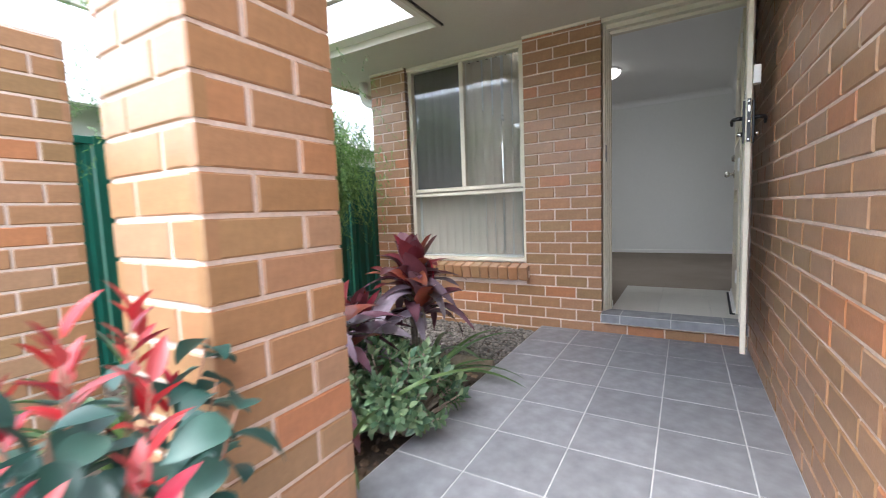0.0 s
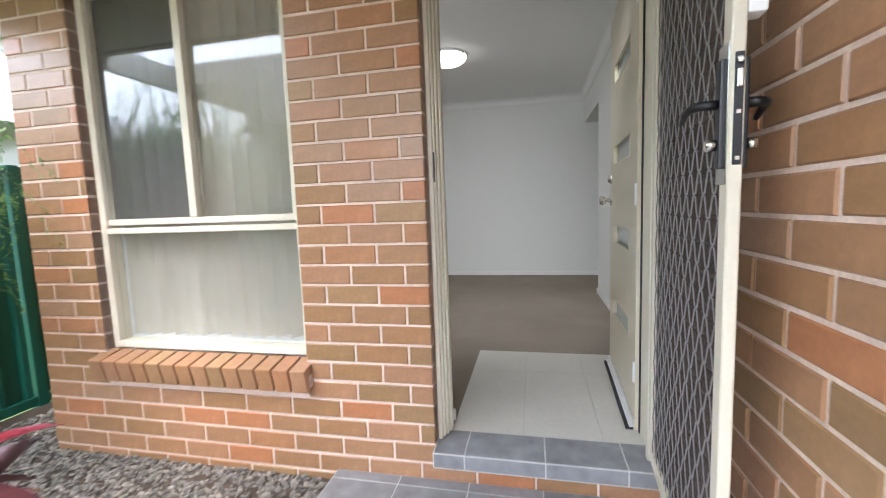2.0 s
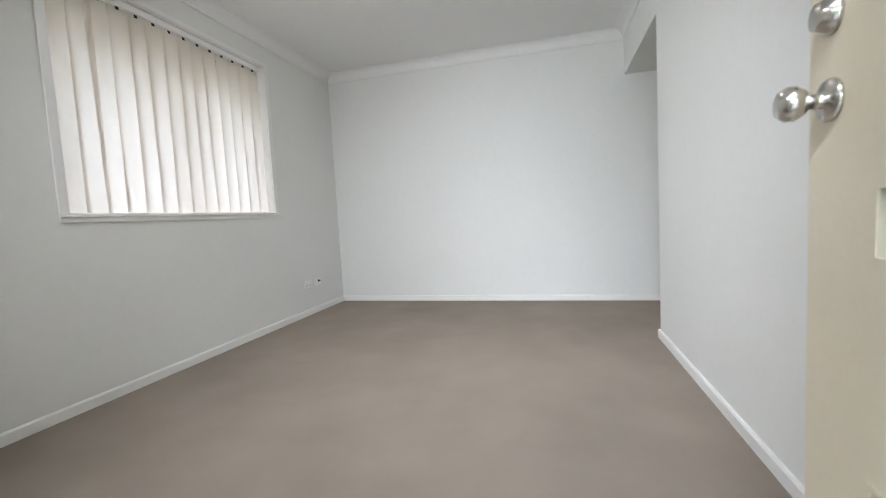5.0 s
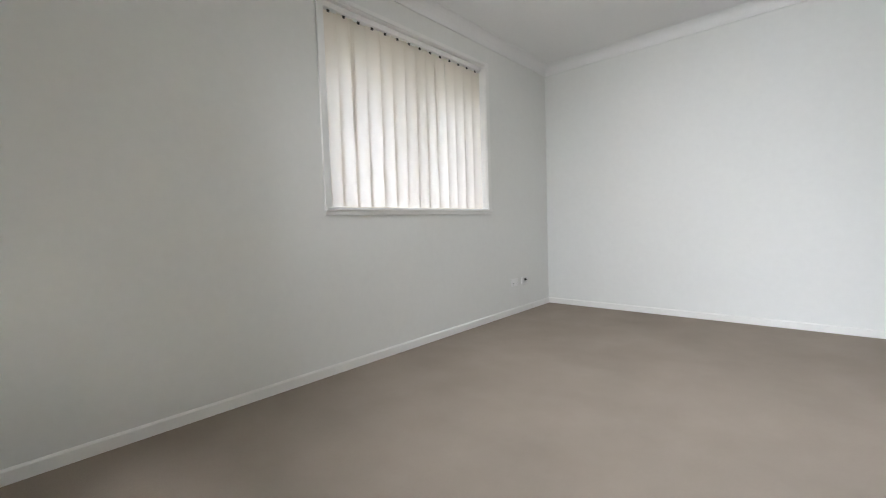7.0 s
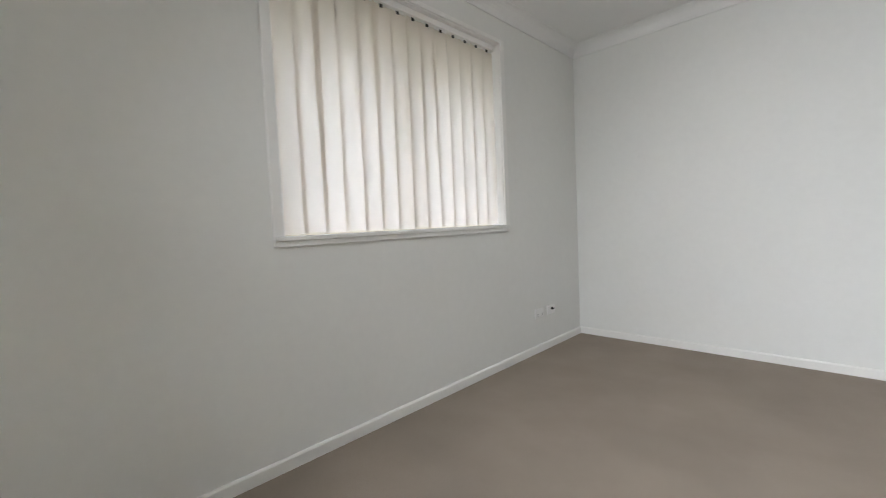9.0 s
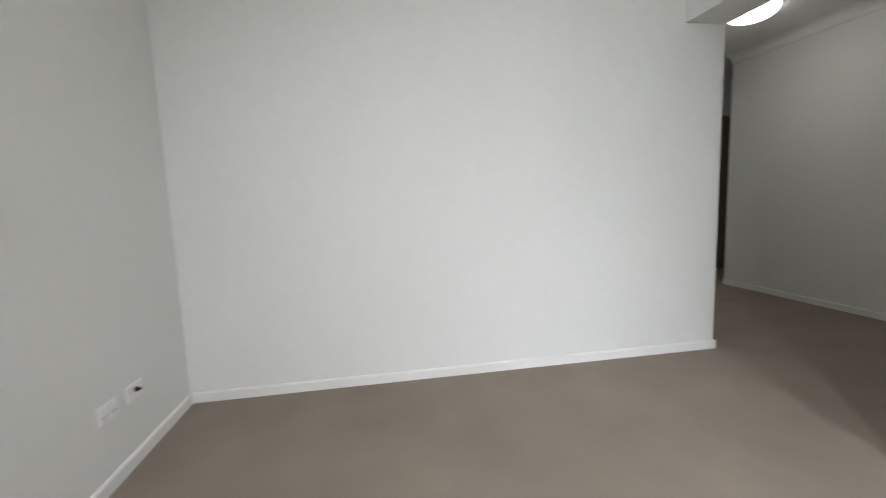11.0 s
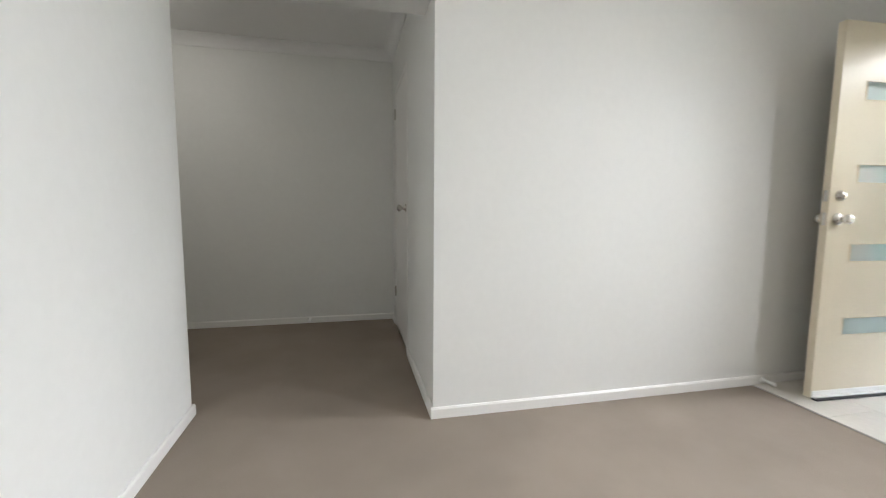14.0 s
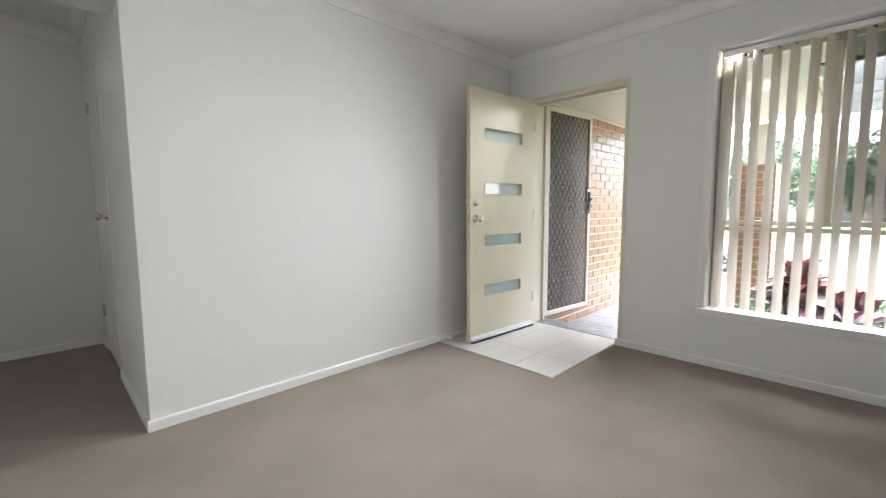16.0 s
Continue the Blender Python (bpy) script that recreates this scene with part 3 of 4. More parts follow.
def blind(name, label, at, rz, length, height, count, turn, width, swing, seed):
    """Hangs count slats under a head rail that runs along the thing's x. turn: degrees each slat is turned."""
    r = random.Random(seed)
    b = thing(name, at, label, "blind", "vertical blinds", rz)
    part("headrail", box_bm((0, -0.02, height), (length, 0.02, height + 0.036), 0.003), TRIM, b)
    me = None
    step_ = length / count
    for k in range(count):
        if me is None:
            ob = part("slat", slat_bm(width, height - 0.008), CLOTH, b, smooth=True)
            me = ob.data
        else:
            ob = new("slat", me)
            ob.parent = b
        ob.matrix_basis = pose((k + 0.5) * step_, r.uniform(-0.003, 0.003), r.uniform(0, 0.006), r.uniform(-0.4, 0.4), r.uniform(-0.5, 0.5), turn + r.uniform(-swing, swing))
        # clips in near-black, their colour giving the scalloped shade under the head rail
        cl = part("clip", box_bm((-0.009, -0.003, -0.002), (0.009, 0.003, 0.014), 0.001), DARK, b) if k == 0 else None
        if cl:
            clip_me = cl.data
        else:
            cl = new("clip", clip_me)
            cl.parent = b
        cl.matrix_basis = pose((k + 0.5) * step_, 0, height - 0.014)
    return b


blind("vertical_blind", "half-open cream cloth vertical blind in the front window", (-2.612, 0.160, 0.548), 0, 1.075, 1.68, 13, 62, 0.089, 4, 3)
blind("vertical_blind", "closed cream cloth vertical blind in the side window", (-2.862, ya + 0.03, za + 0.024), 90, yb - ya - 0.06, 1.171, 14, 5, 0.136, 1.8, 4)

# ---- brick window sill ----
sill = structure("window_sill", box_bm((-2.685, -0.03, 0.385), (-1.515, 0.02, 0.44)), MORTAR, "sloping sill of bricks laid on edge")
sill_mesh = None
for k in range(14):
    bm = bmesh.new()
    if sill_mesh is None:
        add_box(bm, (0, -0.062, -0.062), (0.0745, 0.062, 0.048), 0.003)
        ob = part("brick", bm, BRICK, sill)
        sill_mesh = ob.data
    else:
        bm.free()
        ob = new("brick", sill_mesh)
        ob.parent = sill
    ob.matrix_basis = pose(-2.69 + k * 0.0845, 0.003, 0.438, 12, 0, 0)

# ---- door frame ----
dfr = tagged(new("door_frame"), "cream stepped metal door frame with a strike plate", "", "", "structure")
dx0, dx1 = DOOR
for nm, a, b in (("jamb", (dx0, 0.075, 0.15), (dx0 + 0.03, 0.236, 2.225)), ("jamb_step", (dx0 + 0.03, 0.095, 0.15), (dx0 + 0.04, 0.19, 2.20)), ("jamb_stop", (dx0 + 0.04, 0.12, 0.15), (dx0 + 0.05, 0.165, 2.19)),
                 ("screen_jamb", (dx0 + 0.004, 0.052, 0.15), (dx0 + 0.022, 0.075, 2.225)),
                 ("jamb", (dx1 - 0.016, 0.05, 0.15), (dx1 + 0.002, 0.236, 2.225)), ("screen_jamb", (dx1 - 0.038, 0.022, 0.15), (dx1 + 0.006, 0.05, 2.225)),
                 ("head", (dx0 + 0.03, 0.075, 2.19), (dx1 - 0.016, 0.236, 2.225)), ("head_panel", (dx0, 0.02, 2.225), (dx1, 0.1, SOF - 0.001)), ("head_stop", (dx0 + 0.05, 0.12, 2.165), (dx1 - 0.03, 0.165, 2.19))):
    part(nm, box_bm(a, b, 0.003), CREAM, dfr)
part("hinge_strip", box_bm((dx1 - 0.021, 0.222, 0.15), (dx1 - 0.0163, 0.2355, 2.18)), DARK, dfr, "dark strip along the hinge side")
part("strike_plate", box_bm((dx0 + 0.0222, 0.054, 1.26), (dx0 + 0.027, 0.072, 1.38), 0.001), BLACK, dfr, "dark strike plate in the screen jamb")
part("strike_plate", box_bm((dx0 + 0.0300, 0.195, 1.05), (dx0 + 0.0325, 0.228, 1.30), 0.001), STEEL, dfr, "steel strike plate")


# ---- front door, open against the wall ----
def panel_with_slots(bm, w, t, h, slots):
    """A door leaf with slots cut through: u along x from the hinge, thickness along y."""
    m = wall_bm('x', 0.0, t, 0, w, 0, h, slots)
    tmp = bpy.data.meshes.new("leaf")
    m.to_mesh(tmp)
    m.free()
    bm.from_mesh(tmp)
    bpy.data.meshes.remove(tmp)


LEAF_W, LEAF_H = 0.82, 2.03
slots = [(0.17, 0.655, c - 0.053, c + 0.053) for c in (0.405, 0.820, 1.250, 1.685)]
leaf = thing("front_door", (-0.085, 0.240, FZ + 0.014), "open cream front door with four frosted glass slots", "door", "", 87.3)
bm = bmesh.new()
panel_with_slots(bm, LEAF_W, 0.04, LEAF_H, slots)
part("door_leaf", bm, DOORCREAM, leaf)
for s in slots:
    pane = part("frosted_pane", box_bm((s[0], 0.017, s[2]), (s[1], 0.023, s[3])), FROST, leaf, "frosted blue-green glass slot")
    for fy in (-0.004, 0.036):
        bm = bmesh.new()
        b_ = 0.014
        for a, b in (((s[0], s[2]), (s[1], s[2] + b_ * 0.5)), ((s[0], s[3] - b_ * 0.5), (s[1], s[3])), ((s[0], s[2] + b_ * 0.5), (s[0] + b_ * 0.5, s[3] - b_ * 0.5)), ((s[1] - b_ * 0.5, s[2] + b_ * 0.5), (s[1], s[3] - b_ * 0.5))):
            add_box(bm, (a[0], fy + 0.006, a[1]), (b[0], fy + 0.012 if fy < 0 else fy + 0.002, b[1]))
        part("glazing_bead", bm, DOORCREAM, leaf)


def knob(parent, u, y, z, sgn, r=0.027):
    bm = bmesh.new()
    prof = [(0.033, 0), (0.033, 0.004), (0.03, 0.008), (0.013, 0.01), (0.011, 0.03), (0.02, 0.036), (r, 0.048), (r, 0.058), (0.02, 0.068), (0.006, 0.07)]
    lathe(bm, [(rr, sgn * hh) for rr, hh in prof], (u, y, z), 'y', 20)
    part("door_knob", bm, STEEL, parent, "satin steel round knob", smooth=True)


def deadbolt(parent, u, y, z, sgn):
    bm = bmesh.new()
    lathe(bm, [(0.029, 0), (0.029, sgn * 0.006), (0.024, sgn * 0.012), (0.02, sgn * 0.022), (0.008, sgn * 0.024)], (u, y, z), 'y', 20)
    part("deadbolt", bm, STEEL, parent, "satin steel deadbolt", smooth=True)


for y, s in ((0.0, -1), (0.04, 1)):
    knob(leaf, LEAF_W - 0.062, y, 1.005, s)
    deadbolt(leaf, LEAF_W - 0.062, y, 1.13, s)
part("latch_plate", box_bm((LEAF_W - 0.0005, 0.009, 0.97), (LEAF_W + 0.002, 0.031, 1.04)), STEEL, leaf)
part("latch_plate", box_bm((LEAF_W - 0.0005, 0.009, 1.10), (LEAF_W + 0.002, 0.031, 1.16)), STEEL, leaf)
bm = bmesh.new()
add_box(bm, (0.01, 0.04, 0.004), (LEAF_W - 0.002, 0.06, 0.014), 0.003)
add_box(bm, (0.01, 0.04, 0.014), (LEAF_W - 0.002, 0.047, 0.042), 0.003)
part("weather_strip", bm, TRIM, leaf, "white weather strip along the door's foot")
part("seal", box_bm((0.01, 0.043, -0.006), (LEAF_W - 0.002, 0.074, 0.0035), 0.001), RUBBER, leaf, "black rubber sweep under the weather strip")
for z in (0.22, 0.98, 1.78):
    bm = bmesh.new()
    tube(bm, [(-0.006, 0.046, z), (-0.006, 0.046, z + 0.09)], 0.006, 10)
    part("hinge", bm, TRIM, leaf)


# ---- screen door, open along the brick wall ----
screen = thing("screen_door", (-0.126, 0.02, 0.18), "open cream security screen door with a diamond grille", "door", "", -95.2)
SW, SH, sf = 0.765, 2.02, 0.045
for nm, a, b in (("stile", (0, 0, 0), (sf, 0.024, SH)), ("stile", (SW - sf, 0, 0), (SW, 0.024, SH)), ("rail", (sf, 0, 0), (SW - sf, 0.024, sf)), ("rail", (sf, 0, SH - sf), (SW - sf, 0.024, SH))):
    part(nm, box_bm(a, b, 0.003), CREAM, screen)
bm = bmesh.new()
cw, ch, wd = 0.074, 0.053, 0.0062
u_a, u_b, v_a, v_b = sf - 0.004, SW - sf + 0.004, sf - 0.004, SH - sf + 0.004


def strand(pts):
    """A flat twisted strand: a ribbon of small depth through points in the door's plane."""
    prev = None
    for i, (u, v) in enumerate(pts):
        q = pts[min(i + 1, len(pts) - 1)]
        p = pts[max(i - 1, 0)]
        d = Vector((q[0] - p[0], q[1] - p[1])).normalized() * wd / 2
        ring = [bm.verts.new((u - d.y, 0.006, v + d.x)), bm.verts.new((u, 0.0046, v)), bm.verts.new((u + d.y, 0.006, v - d.x)), bm.verts.new((u, 0.0084, v))]
        if prev:
            for k in range(4):
                bm.faces.new((prev[k], prev[(k + 1) % 4], ring[(k + 1) % 4], ring[k]))
        prev = ring


rows_n = int((v_b - v_a) / ch)
for j in range(rows_n + 1):
    v = v_a + j * (v_b - v_a) / rows_n
    s = 1 if j % 2 else -1
    pts, u, k = [], u_a, 0
    while u <= u_b + 1e-6:
        # flat where neighbouring strands touch, slanted between
        ph = (u - u_a) / cw % 1.0
        w = -1 if ph < 0.12 or ph >= 0.88 else (1 if 0.38 <= ph < 0.62 else ((ph - 0.12) / 0.26 * 2 - 1 if ph < 0.38 else 1 - (ph - 0.62) / 0.26 * 2))
        pts.append((u, v + s * w * (ch / 2 - 0.0022)))
        u += cw / 8
    strand([p for p in pts if v_a - 0.02 < p[1] < v_b + 0.02])
part("grille", bm, GRILLE, screen, "grey diamond security grille")
part("fly_screen", box_bm((sf, 0.0145, sf), (SW - sf, 0.0155, SH - sf)), FLY, screen, "fine dark insect mesh")
lock = part("lock_body", box_bm((SW - 0.042, -0.012, 1.03), (SW - 0.014, -0.0005, 1.23), 0.004), BLACK, screen, "black lock plate")
part("lock_body", box_bm((SW - 0.042, 0.0245, 1.03), (SW - 0.014, 0.036, 1.23), 0.004), BLACK, screen, "black lock plate")
face = part("lock_edge", box_bm((SW, 0.006, 1.035), (SW + 0.003, 0.0205, 1.235), 0.001), BLACK, screen, "black lock face with steel screws")
for sz in (1.047, 1.13, 1.223):
    part("screw", box_bm((SW + 0.0028, 0.0093, sz - 0.004), (SW + 0.0045, 0.0173, sz + 0.004), 0.0008), STEEL, face, "steel screw head")
part("latch", box_bm((SW + 0.003, 0.009, 1.214), (SW + 0.011, 0.0175, 1.224), 0.002), STEEL, screen)
part("latch", box_bm((SW + 0.003, 0.0085, 1.172), (SW + 0.009, 0.0185, 1.205), 0.002), STEEL, screen)
for y, s in ((-0.012, -1), (0.036, 1)):
    bm = bmesh.new()
    tube(bm, [(SW - 0.028, y, 1.15), (SW - 0.028, y + s * 0.024, 1.15), (SW - 0.04, y + s * 0.036, 1.15), (SW - 0.075, y + s * 0.043, 1.147), (SW - 0.105, y + s * 0.042, 1.132)], [0.010, 0.009, 0.009, 0.008, 0.006], 10)
    part("backplate", box_bm((SW - 0.062, y - (0.0125 if s > 0 else -0.0105), 1.0), (SW - 0.008, y - (0.0105 if s > 0 else -0.0125), 1.26), 0.001), STEEL, screen, "grey steel back plate of the lock")
    part("lever", bm, BLACK, screen, "black lever handle", smooth=True)
    bm = bmesh.new()
    lathe(bm, [(0.011, 0), (0.011, s * 0.018), (0.006, s * 0.02)], (SW - 0.028, y, 1.075), 'y', 14)
    part("lock_cylinder", bm, STEEL, screen, smooth=True)
part("sensor", box_bm((SW - 0.045, 0.0245, 1.30), (SW - 0.002, 0.056, 1.385), 0.005), PLASTIC, screen, "small white plastic magnet box")
for z in (0.15, 0.95, 1.78):
    bm = bmesh.new()
    tube(bm, [(-0.007, 0.02, z), (-0.007, 0.02, z + 0.09)], 0.006, 8)
    part("hinge", bm, CREAM, screen)

# door stop on the skirting, and one in the hall
for at, rz in (((EX - 0.014, 1.12, FZ + 0.03), 180), ((HE - 0.014, 3.95, FZ + 0.035), 180)):
    ds = thing("door_stop", at, "small white plastic door stop fixed to the skirting", "door stop", "door stops", rz)
    bm = bmesh.new()
    lathe(bm, [(0.017, 0), (0.017, 0.005), (0.009, 0.008), (0.008, 0.055), (0.012, 0.058), (0.012, 0.07), (0.006, 0.072)], (0, 0, 0), 'x', 14)
    part("stem", bm, PLASTIC, ds, smooth=True)
    bm = bmesh.new()
    lathe(bm, [(0.012, 0.0725), (0.012, 0.08), (0.008, 0.083)], (0, 0, 0), 'x', 14)
    part("tip", bm, PLASTIC, ds, smooth=True)


# ---- ceiling lamps ----
def oyster(at, r, label):
    lamp = thing("ceiling_lamp", at, label, "ceiling lamp", "ceiling lamps")
    bm = bmesh.new()
    lathe(bm, [(r * 0.6, 0), (r * 0.98, -0.004), (r, -0.012), (r * 0.97, -0.022), (r * 0.7, -0.024)], (0, 0, 0), 'z', 36)
    part("base", bm, TRIM, lamp, "white metal lamp base", smooth=True)
    bm = bmesh.new()
    lathe(bm, [(r * 0.955, -0.0225)] + [(r * 0.955 * math.cos(a), -0.0225 - 0.085 * math.sin(a)) for a in [k * math.pi / 18 for k in range(1, 9)]], (0, 0, 0), 'z', 36)
    part("shade", bm, LAMPGLASS, lamp, "lit white glass bowl", smooth=True)
    for k in range(3):
        a = math.radians(120 * k + 90)
        bm = bmesh.new()
        add_box(bm, (-0.006, -0.006, -0.034), (0.006, 0.006, -0.018), 0.002)
        part("clip", bm, BLACK, lamp).matrix_basis = pose(r * 0.985 * math.cos(a), r * 0.985 * math.sin(a), 0, 0, 0, math.degrees(a))
    return lamp


oyster((-1.32, 2.45, CZ), 0.19, "lit round glass oyster lamp on the room's ceiling")
oyster((1.22, 4.98, CZ), 0.19, "lit round glass oyster lamp on the hall ceiling")


# ---- wall sockets ----
def wall_plate(y, label, knobs):
    wp = thing("wall_socket", (WX, y, 0.44), label, "wall socket", "wall plates")
    part("plate", box_bm((0, -0.058, -0.036), (0.009, 0.058, 0.036), 0.003), PLASTIC, wp)
    if knobs == 2:
        for k in (-1, 1):
            part("rocker", box_bm((0.009, k * 0.03 - 0.008, 0.012), (0.012, k * 0.03 + 0.008, 0.026), 0.001), PLASTIC, wp)
            bm = bmesh.new()
            for dy, dz, a in ((-0.008, -0.008, 0), (0.008, -0.008, 0), (0, -0.02, 0)):
                add_box(bm, (0.0088, k * 0.03 + dy - 0.0015, dz - 0.004), (0.0094, k * 0.03 + dy + 0.0015, dz + 0.004))
            part("pin_slots", bm, BLACK, wp)
    else:
        bm = bmesh.new()
        lathe(bm, [(0.011, 0.009), (0.011, 0.02), (0.006, 0.021), (0.005, 0.032)], (0, 0.0, 0.008), 'x', 12)
        part("aerial_plug", bm, BLACK, wp, "dark aerial connector", smooth=True)


wall_plate(3.70, "white double power socket low on the wall", 2)
wall_plate(3.875, "white aerial socket with a dark plug low on the wall", 1)

# ---- hall door ----
hd = tagged(new("door_1"), "closed off-white hall door with a steel knob", "door", "", "structure")
part("door_leaf", box_bm((1.15, HS - 0.04, FZ + 0.01), (1.85, HS - 0.002, 2.17), 0.002), TRIM, hd)
for nm, a, b in (("jamb", (1.115, HS - 0.09, FZ), (1.147, HS + 0.004, 2.205)), ("jamb", (1.853, HS - 0.09, FZ), (1.885, HS + 0.004, 2.205)), ("head", (1.147, HS - 0.09, 2.173), (1.853, HS + 0.004, 2.205))):
    part(nm, box_bm(a, b, 0.002), TRIM, hd)
for z in (0.46, 2.0):
    bm = bmesh.new()
    tube(bm, [(1.855, HS + 0.007, z - 0.045), (1.855, HS + 0.007, z + 0.045)], 0.008, 8)
    part("hinge", bm, STEEL, hd, "steel butt hinge")
bm = bmesh.new()
lathe(bm, [(0.03, 0), (0.03, 0.005), (0.012, 0.009), (0.011, 0.03), (0.026, 0.044), (0.026, 0.055), (0.012, 0.066)], (1.215, HS - 0.002, 1.2), 'y', 18)
part("door_knob", bm, STEEL, hd, "steel knob", smooth=True)
nd = tagged(new("door_2"), "brown closed door at the far end of the hall", "door", "", "structure")
part("door_leaf", box_bm((2.12, HEND - 0.03, FZ + 0.01), (2.92, HEND - 0.003, 2.13), 0.003), BROWNDOOR, nd)
part("head", box_bm((2.05, HEND - 0.04, 2.135), (2.99, HEND - 0.002, 2.20), 0.003), TRIM, nd)
for xa in (2.05, 2.925):
    part("jamb", box_bm((xa, HEND - 0.04, FZ), (xa + 0.065, HEND - 0.002, 2.135), 0.003), TRIM, nd)

# ---- downpipe at the corner ----
dp = thing("downpipe", (-3.28, 0.13, 0), "white painted downpipe with an elbow at the house corner", "downpipe")
bm = bmesh.new()
tube(bm, [(0.03, 0, 2.262), (0.03, 0, 2.14), (0.04, 0, 2.09), (0.075, 0, 2.055), (0.13, 0, 2.03), (0.17, 0, 1.99), (0.185, 0, 1.94), (0.185, 0, -0.07)], 0.042, 12)
part("pipe", bm, GUTTER, dp, smooth=True)


# ---- brick pillars and pergola ----
def pillar(cx, cy, courses, label):
    p = thing("brick_pillar", (cx, cy, -0.074), label, "pillar", "brick pillars")
    h = courses * COURSE
    core = part("core", box_bm((-0.170, -0.170, 0), (0.170, 0.170, h - 0.004)), MORTAR, p, "pale mortar joints")
    for c in range(courses):
        z = c * COURSE - 0.005
        for q in range(4):
            # a stretcher and a half brick on each face, turned round from course to course
            first, second = (0.23, 0.11) if c % 2 else (0.11, 0.23)
            m = pose(0, 0, 0, 0, 0, 90 * q)
            for u, ln in ((-0.175, first), (-0.175 + first + 0.01, second)):
                ob = new("brick", brick_mesh(ln, 0.076, 0.03))
                ob.parent = p
                ob.matrix_basis = m @ pose(u, -0.175 + _rb.uniform(-0.001, 0.001), z)
    bm = bmesh.new()
    add_box(bm, (-0.048, -0.048, h - 0.003), (0.048, 0.048, 2.20 + 0.074), 0.004)
    part("post", bm, GUTTER, p, "cream square post on the pillar")
    return p


pillar(-1.361, -2.601, 21, "tall square brown brick pillar at the porch edge")
pillar(-2.885, -2.601, 21, "square brown brick pillar in the garden bed")
perg = thing("pergola", (-2.7, -1.7, 2.2), "cream timber pergola over the garden bed", "pergola")
for nm, a, b in [("beam", (-3.50, -2.80, 2.20), (-3.455, -0.70, 2.39)), ("beam", (-3.60, -2.624, 2.20), (-1.932, -2.579, 2.39))]:
    part(nm, box_bm([a[i] - (-2.7, -1.7, 2.2)[i] for i in range(3)], [b[i] - (-2.7, -1.7, 2.2)[i] for i in range(3)], 0.004), GUTTER, perg)
for y in (-2.15, -1.7, -1.25):
    part("rafter", box_bm((-0.753, y + 1.7 - 0.0225, 0.02), (0.625, y + 1.7 + 0.0225, 0.19), 0.004), GUTTER, perg)

# ---- fence ----
fn = thing("fence", (-3.78, 0, -0.075), "dark green ribbed steel fence", "fence")
FH = 1.58
ribs = [(0, 0), (0.085, 0), (0.1, 0.03), (0.13, 0.03), (0.145, 0), (0.23, 0), (0.245, 0.03), (0.275, 0.03), (0.29, 0)]
panel_mesh = None
for k in range(9):
    ya_ = -9.0 + k * 2.35
    if panel_mesh is None:
        bm = bmesh.new()
        prev = None
        u = 0.0
        pts = []
        while u < 2.3:
            pts += [(u + a, d) for a, d in ribs if u + a <= 2.31]
            u += 0.29
        pts = sorted(set(pts))
        cols = [[bm.verts.new((d + t, a, z)) for z in (0.04, FH - 0.02) for t in (0.0, 0.003)] for a, d in pts]
        for a, b in zip(cols, cols[1:]):
            bm.faces.new((a[0], b[0], b[2], a[2]))
            bm.faces.new((a[1], a[3], b[3], b[1]))
            bm.faces.new((a[2], b[2], b[3], a[3]))
        ob = part("panel", bm, FENCE, fn)
        panel_mesh = ob.data
    else:
        ob = new("panel", panel_mesh)
        ob.parent = fn
    ob.matrix_basis = pose(0, ya_, 0)
    part("top_rail", box_bm((-0.01, ya_ + 0.03, FH - 0.045), (0.045, ya_ + 2.32, FH + 0.002), 0.004), FENCE, fn)
    part("bottom_rail", box_bm((-0.01, ya_ + 0.03, 0.03), (0.045, ya_ + 2.32, 0.09), 0.004), FENCE, fn)
    part("post", box_bm((-0.02, ya_ - 0.03, 0), (0.05, ya_ + 0.03, FH + 0.01), 0.004), FENCE, fn)

# ---- log edging ----
lg = thing("log_edging", (-1.45, -0.925, -0.03), "weathered round timber log edging the pebbles", "edging")
bm = bmesh.new()
tube(bm, [(-0.005 - 0.2 * k, 0.006 * math.sin(k * 2.1), 0.004 * math.cos(k)) for k in range(11)], [0.045 + 0.003 * math.sin(k * 1.7) for k in range(11)], 12)
part("log", bm, LOG, lg, smooth=True)


# ---- pebbles and bark chips ----
def scatter(name, label, count, area_, z, size, material, flat, seed):
    r = random.Random(seed)
    ico = bmesh.new()
    bmesh.ops.create_icosphere(ico, subdivisions=1, radius=1)
    base = [v.co.copy() for v in ico.verts]
    tri = [[v.index for v in f.verts] for f in ico.faces]
    ico.free()
    vs, fs = [], []
    for _ in range(count):
        x, y = r.uniform(area_[0], area_[1]), r.uniform(area_[2], area_[3])
        s = r.uniform(*size)
        sc = (s * r.uniform(0.8, 1.5), s * r.uniform(0.7, 1.1), s * flat * r.uniform(0.6, 1.1))
        m = pose(x, y, z + sc[2] * r.uniform(0.1, 0.9), r.uniform(-25, 25), r.uniform(-25, 25), r.uniform(0, 360))
        k = len(vs)
        vs.extend([(m @ Vector((c.x * sc[0], c.y * sc[1], c.z * sc[2])))[:] for c in base])
        fs.extend([[k + i for i in t] for t in tri])
    me = bpy.data.meshes.new(name)
    me.from_pydata(vs, [], fs)
    me.materials.append(material)
    return tagged(new(name, me), label, "", "", "stuff")


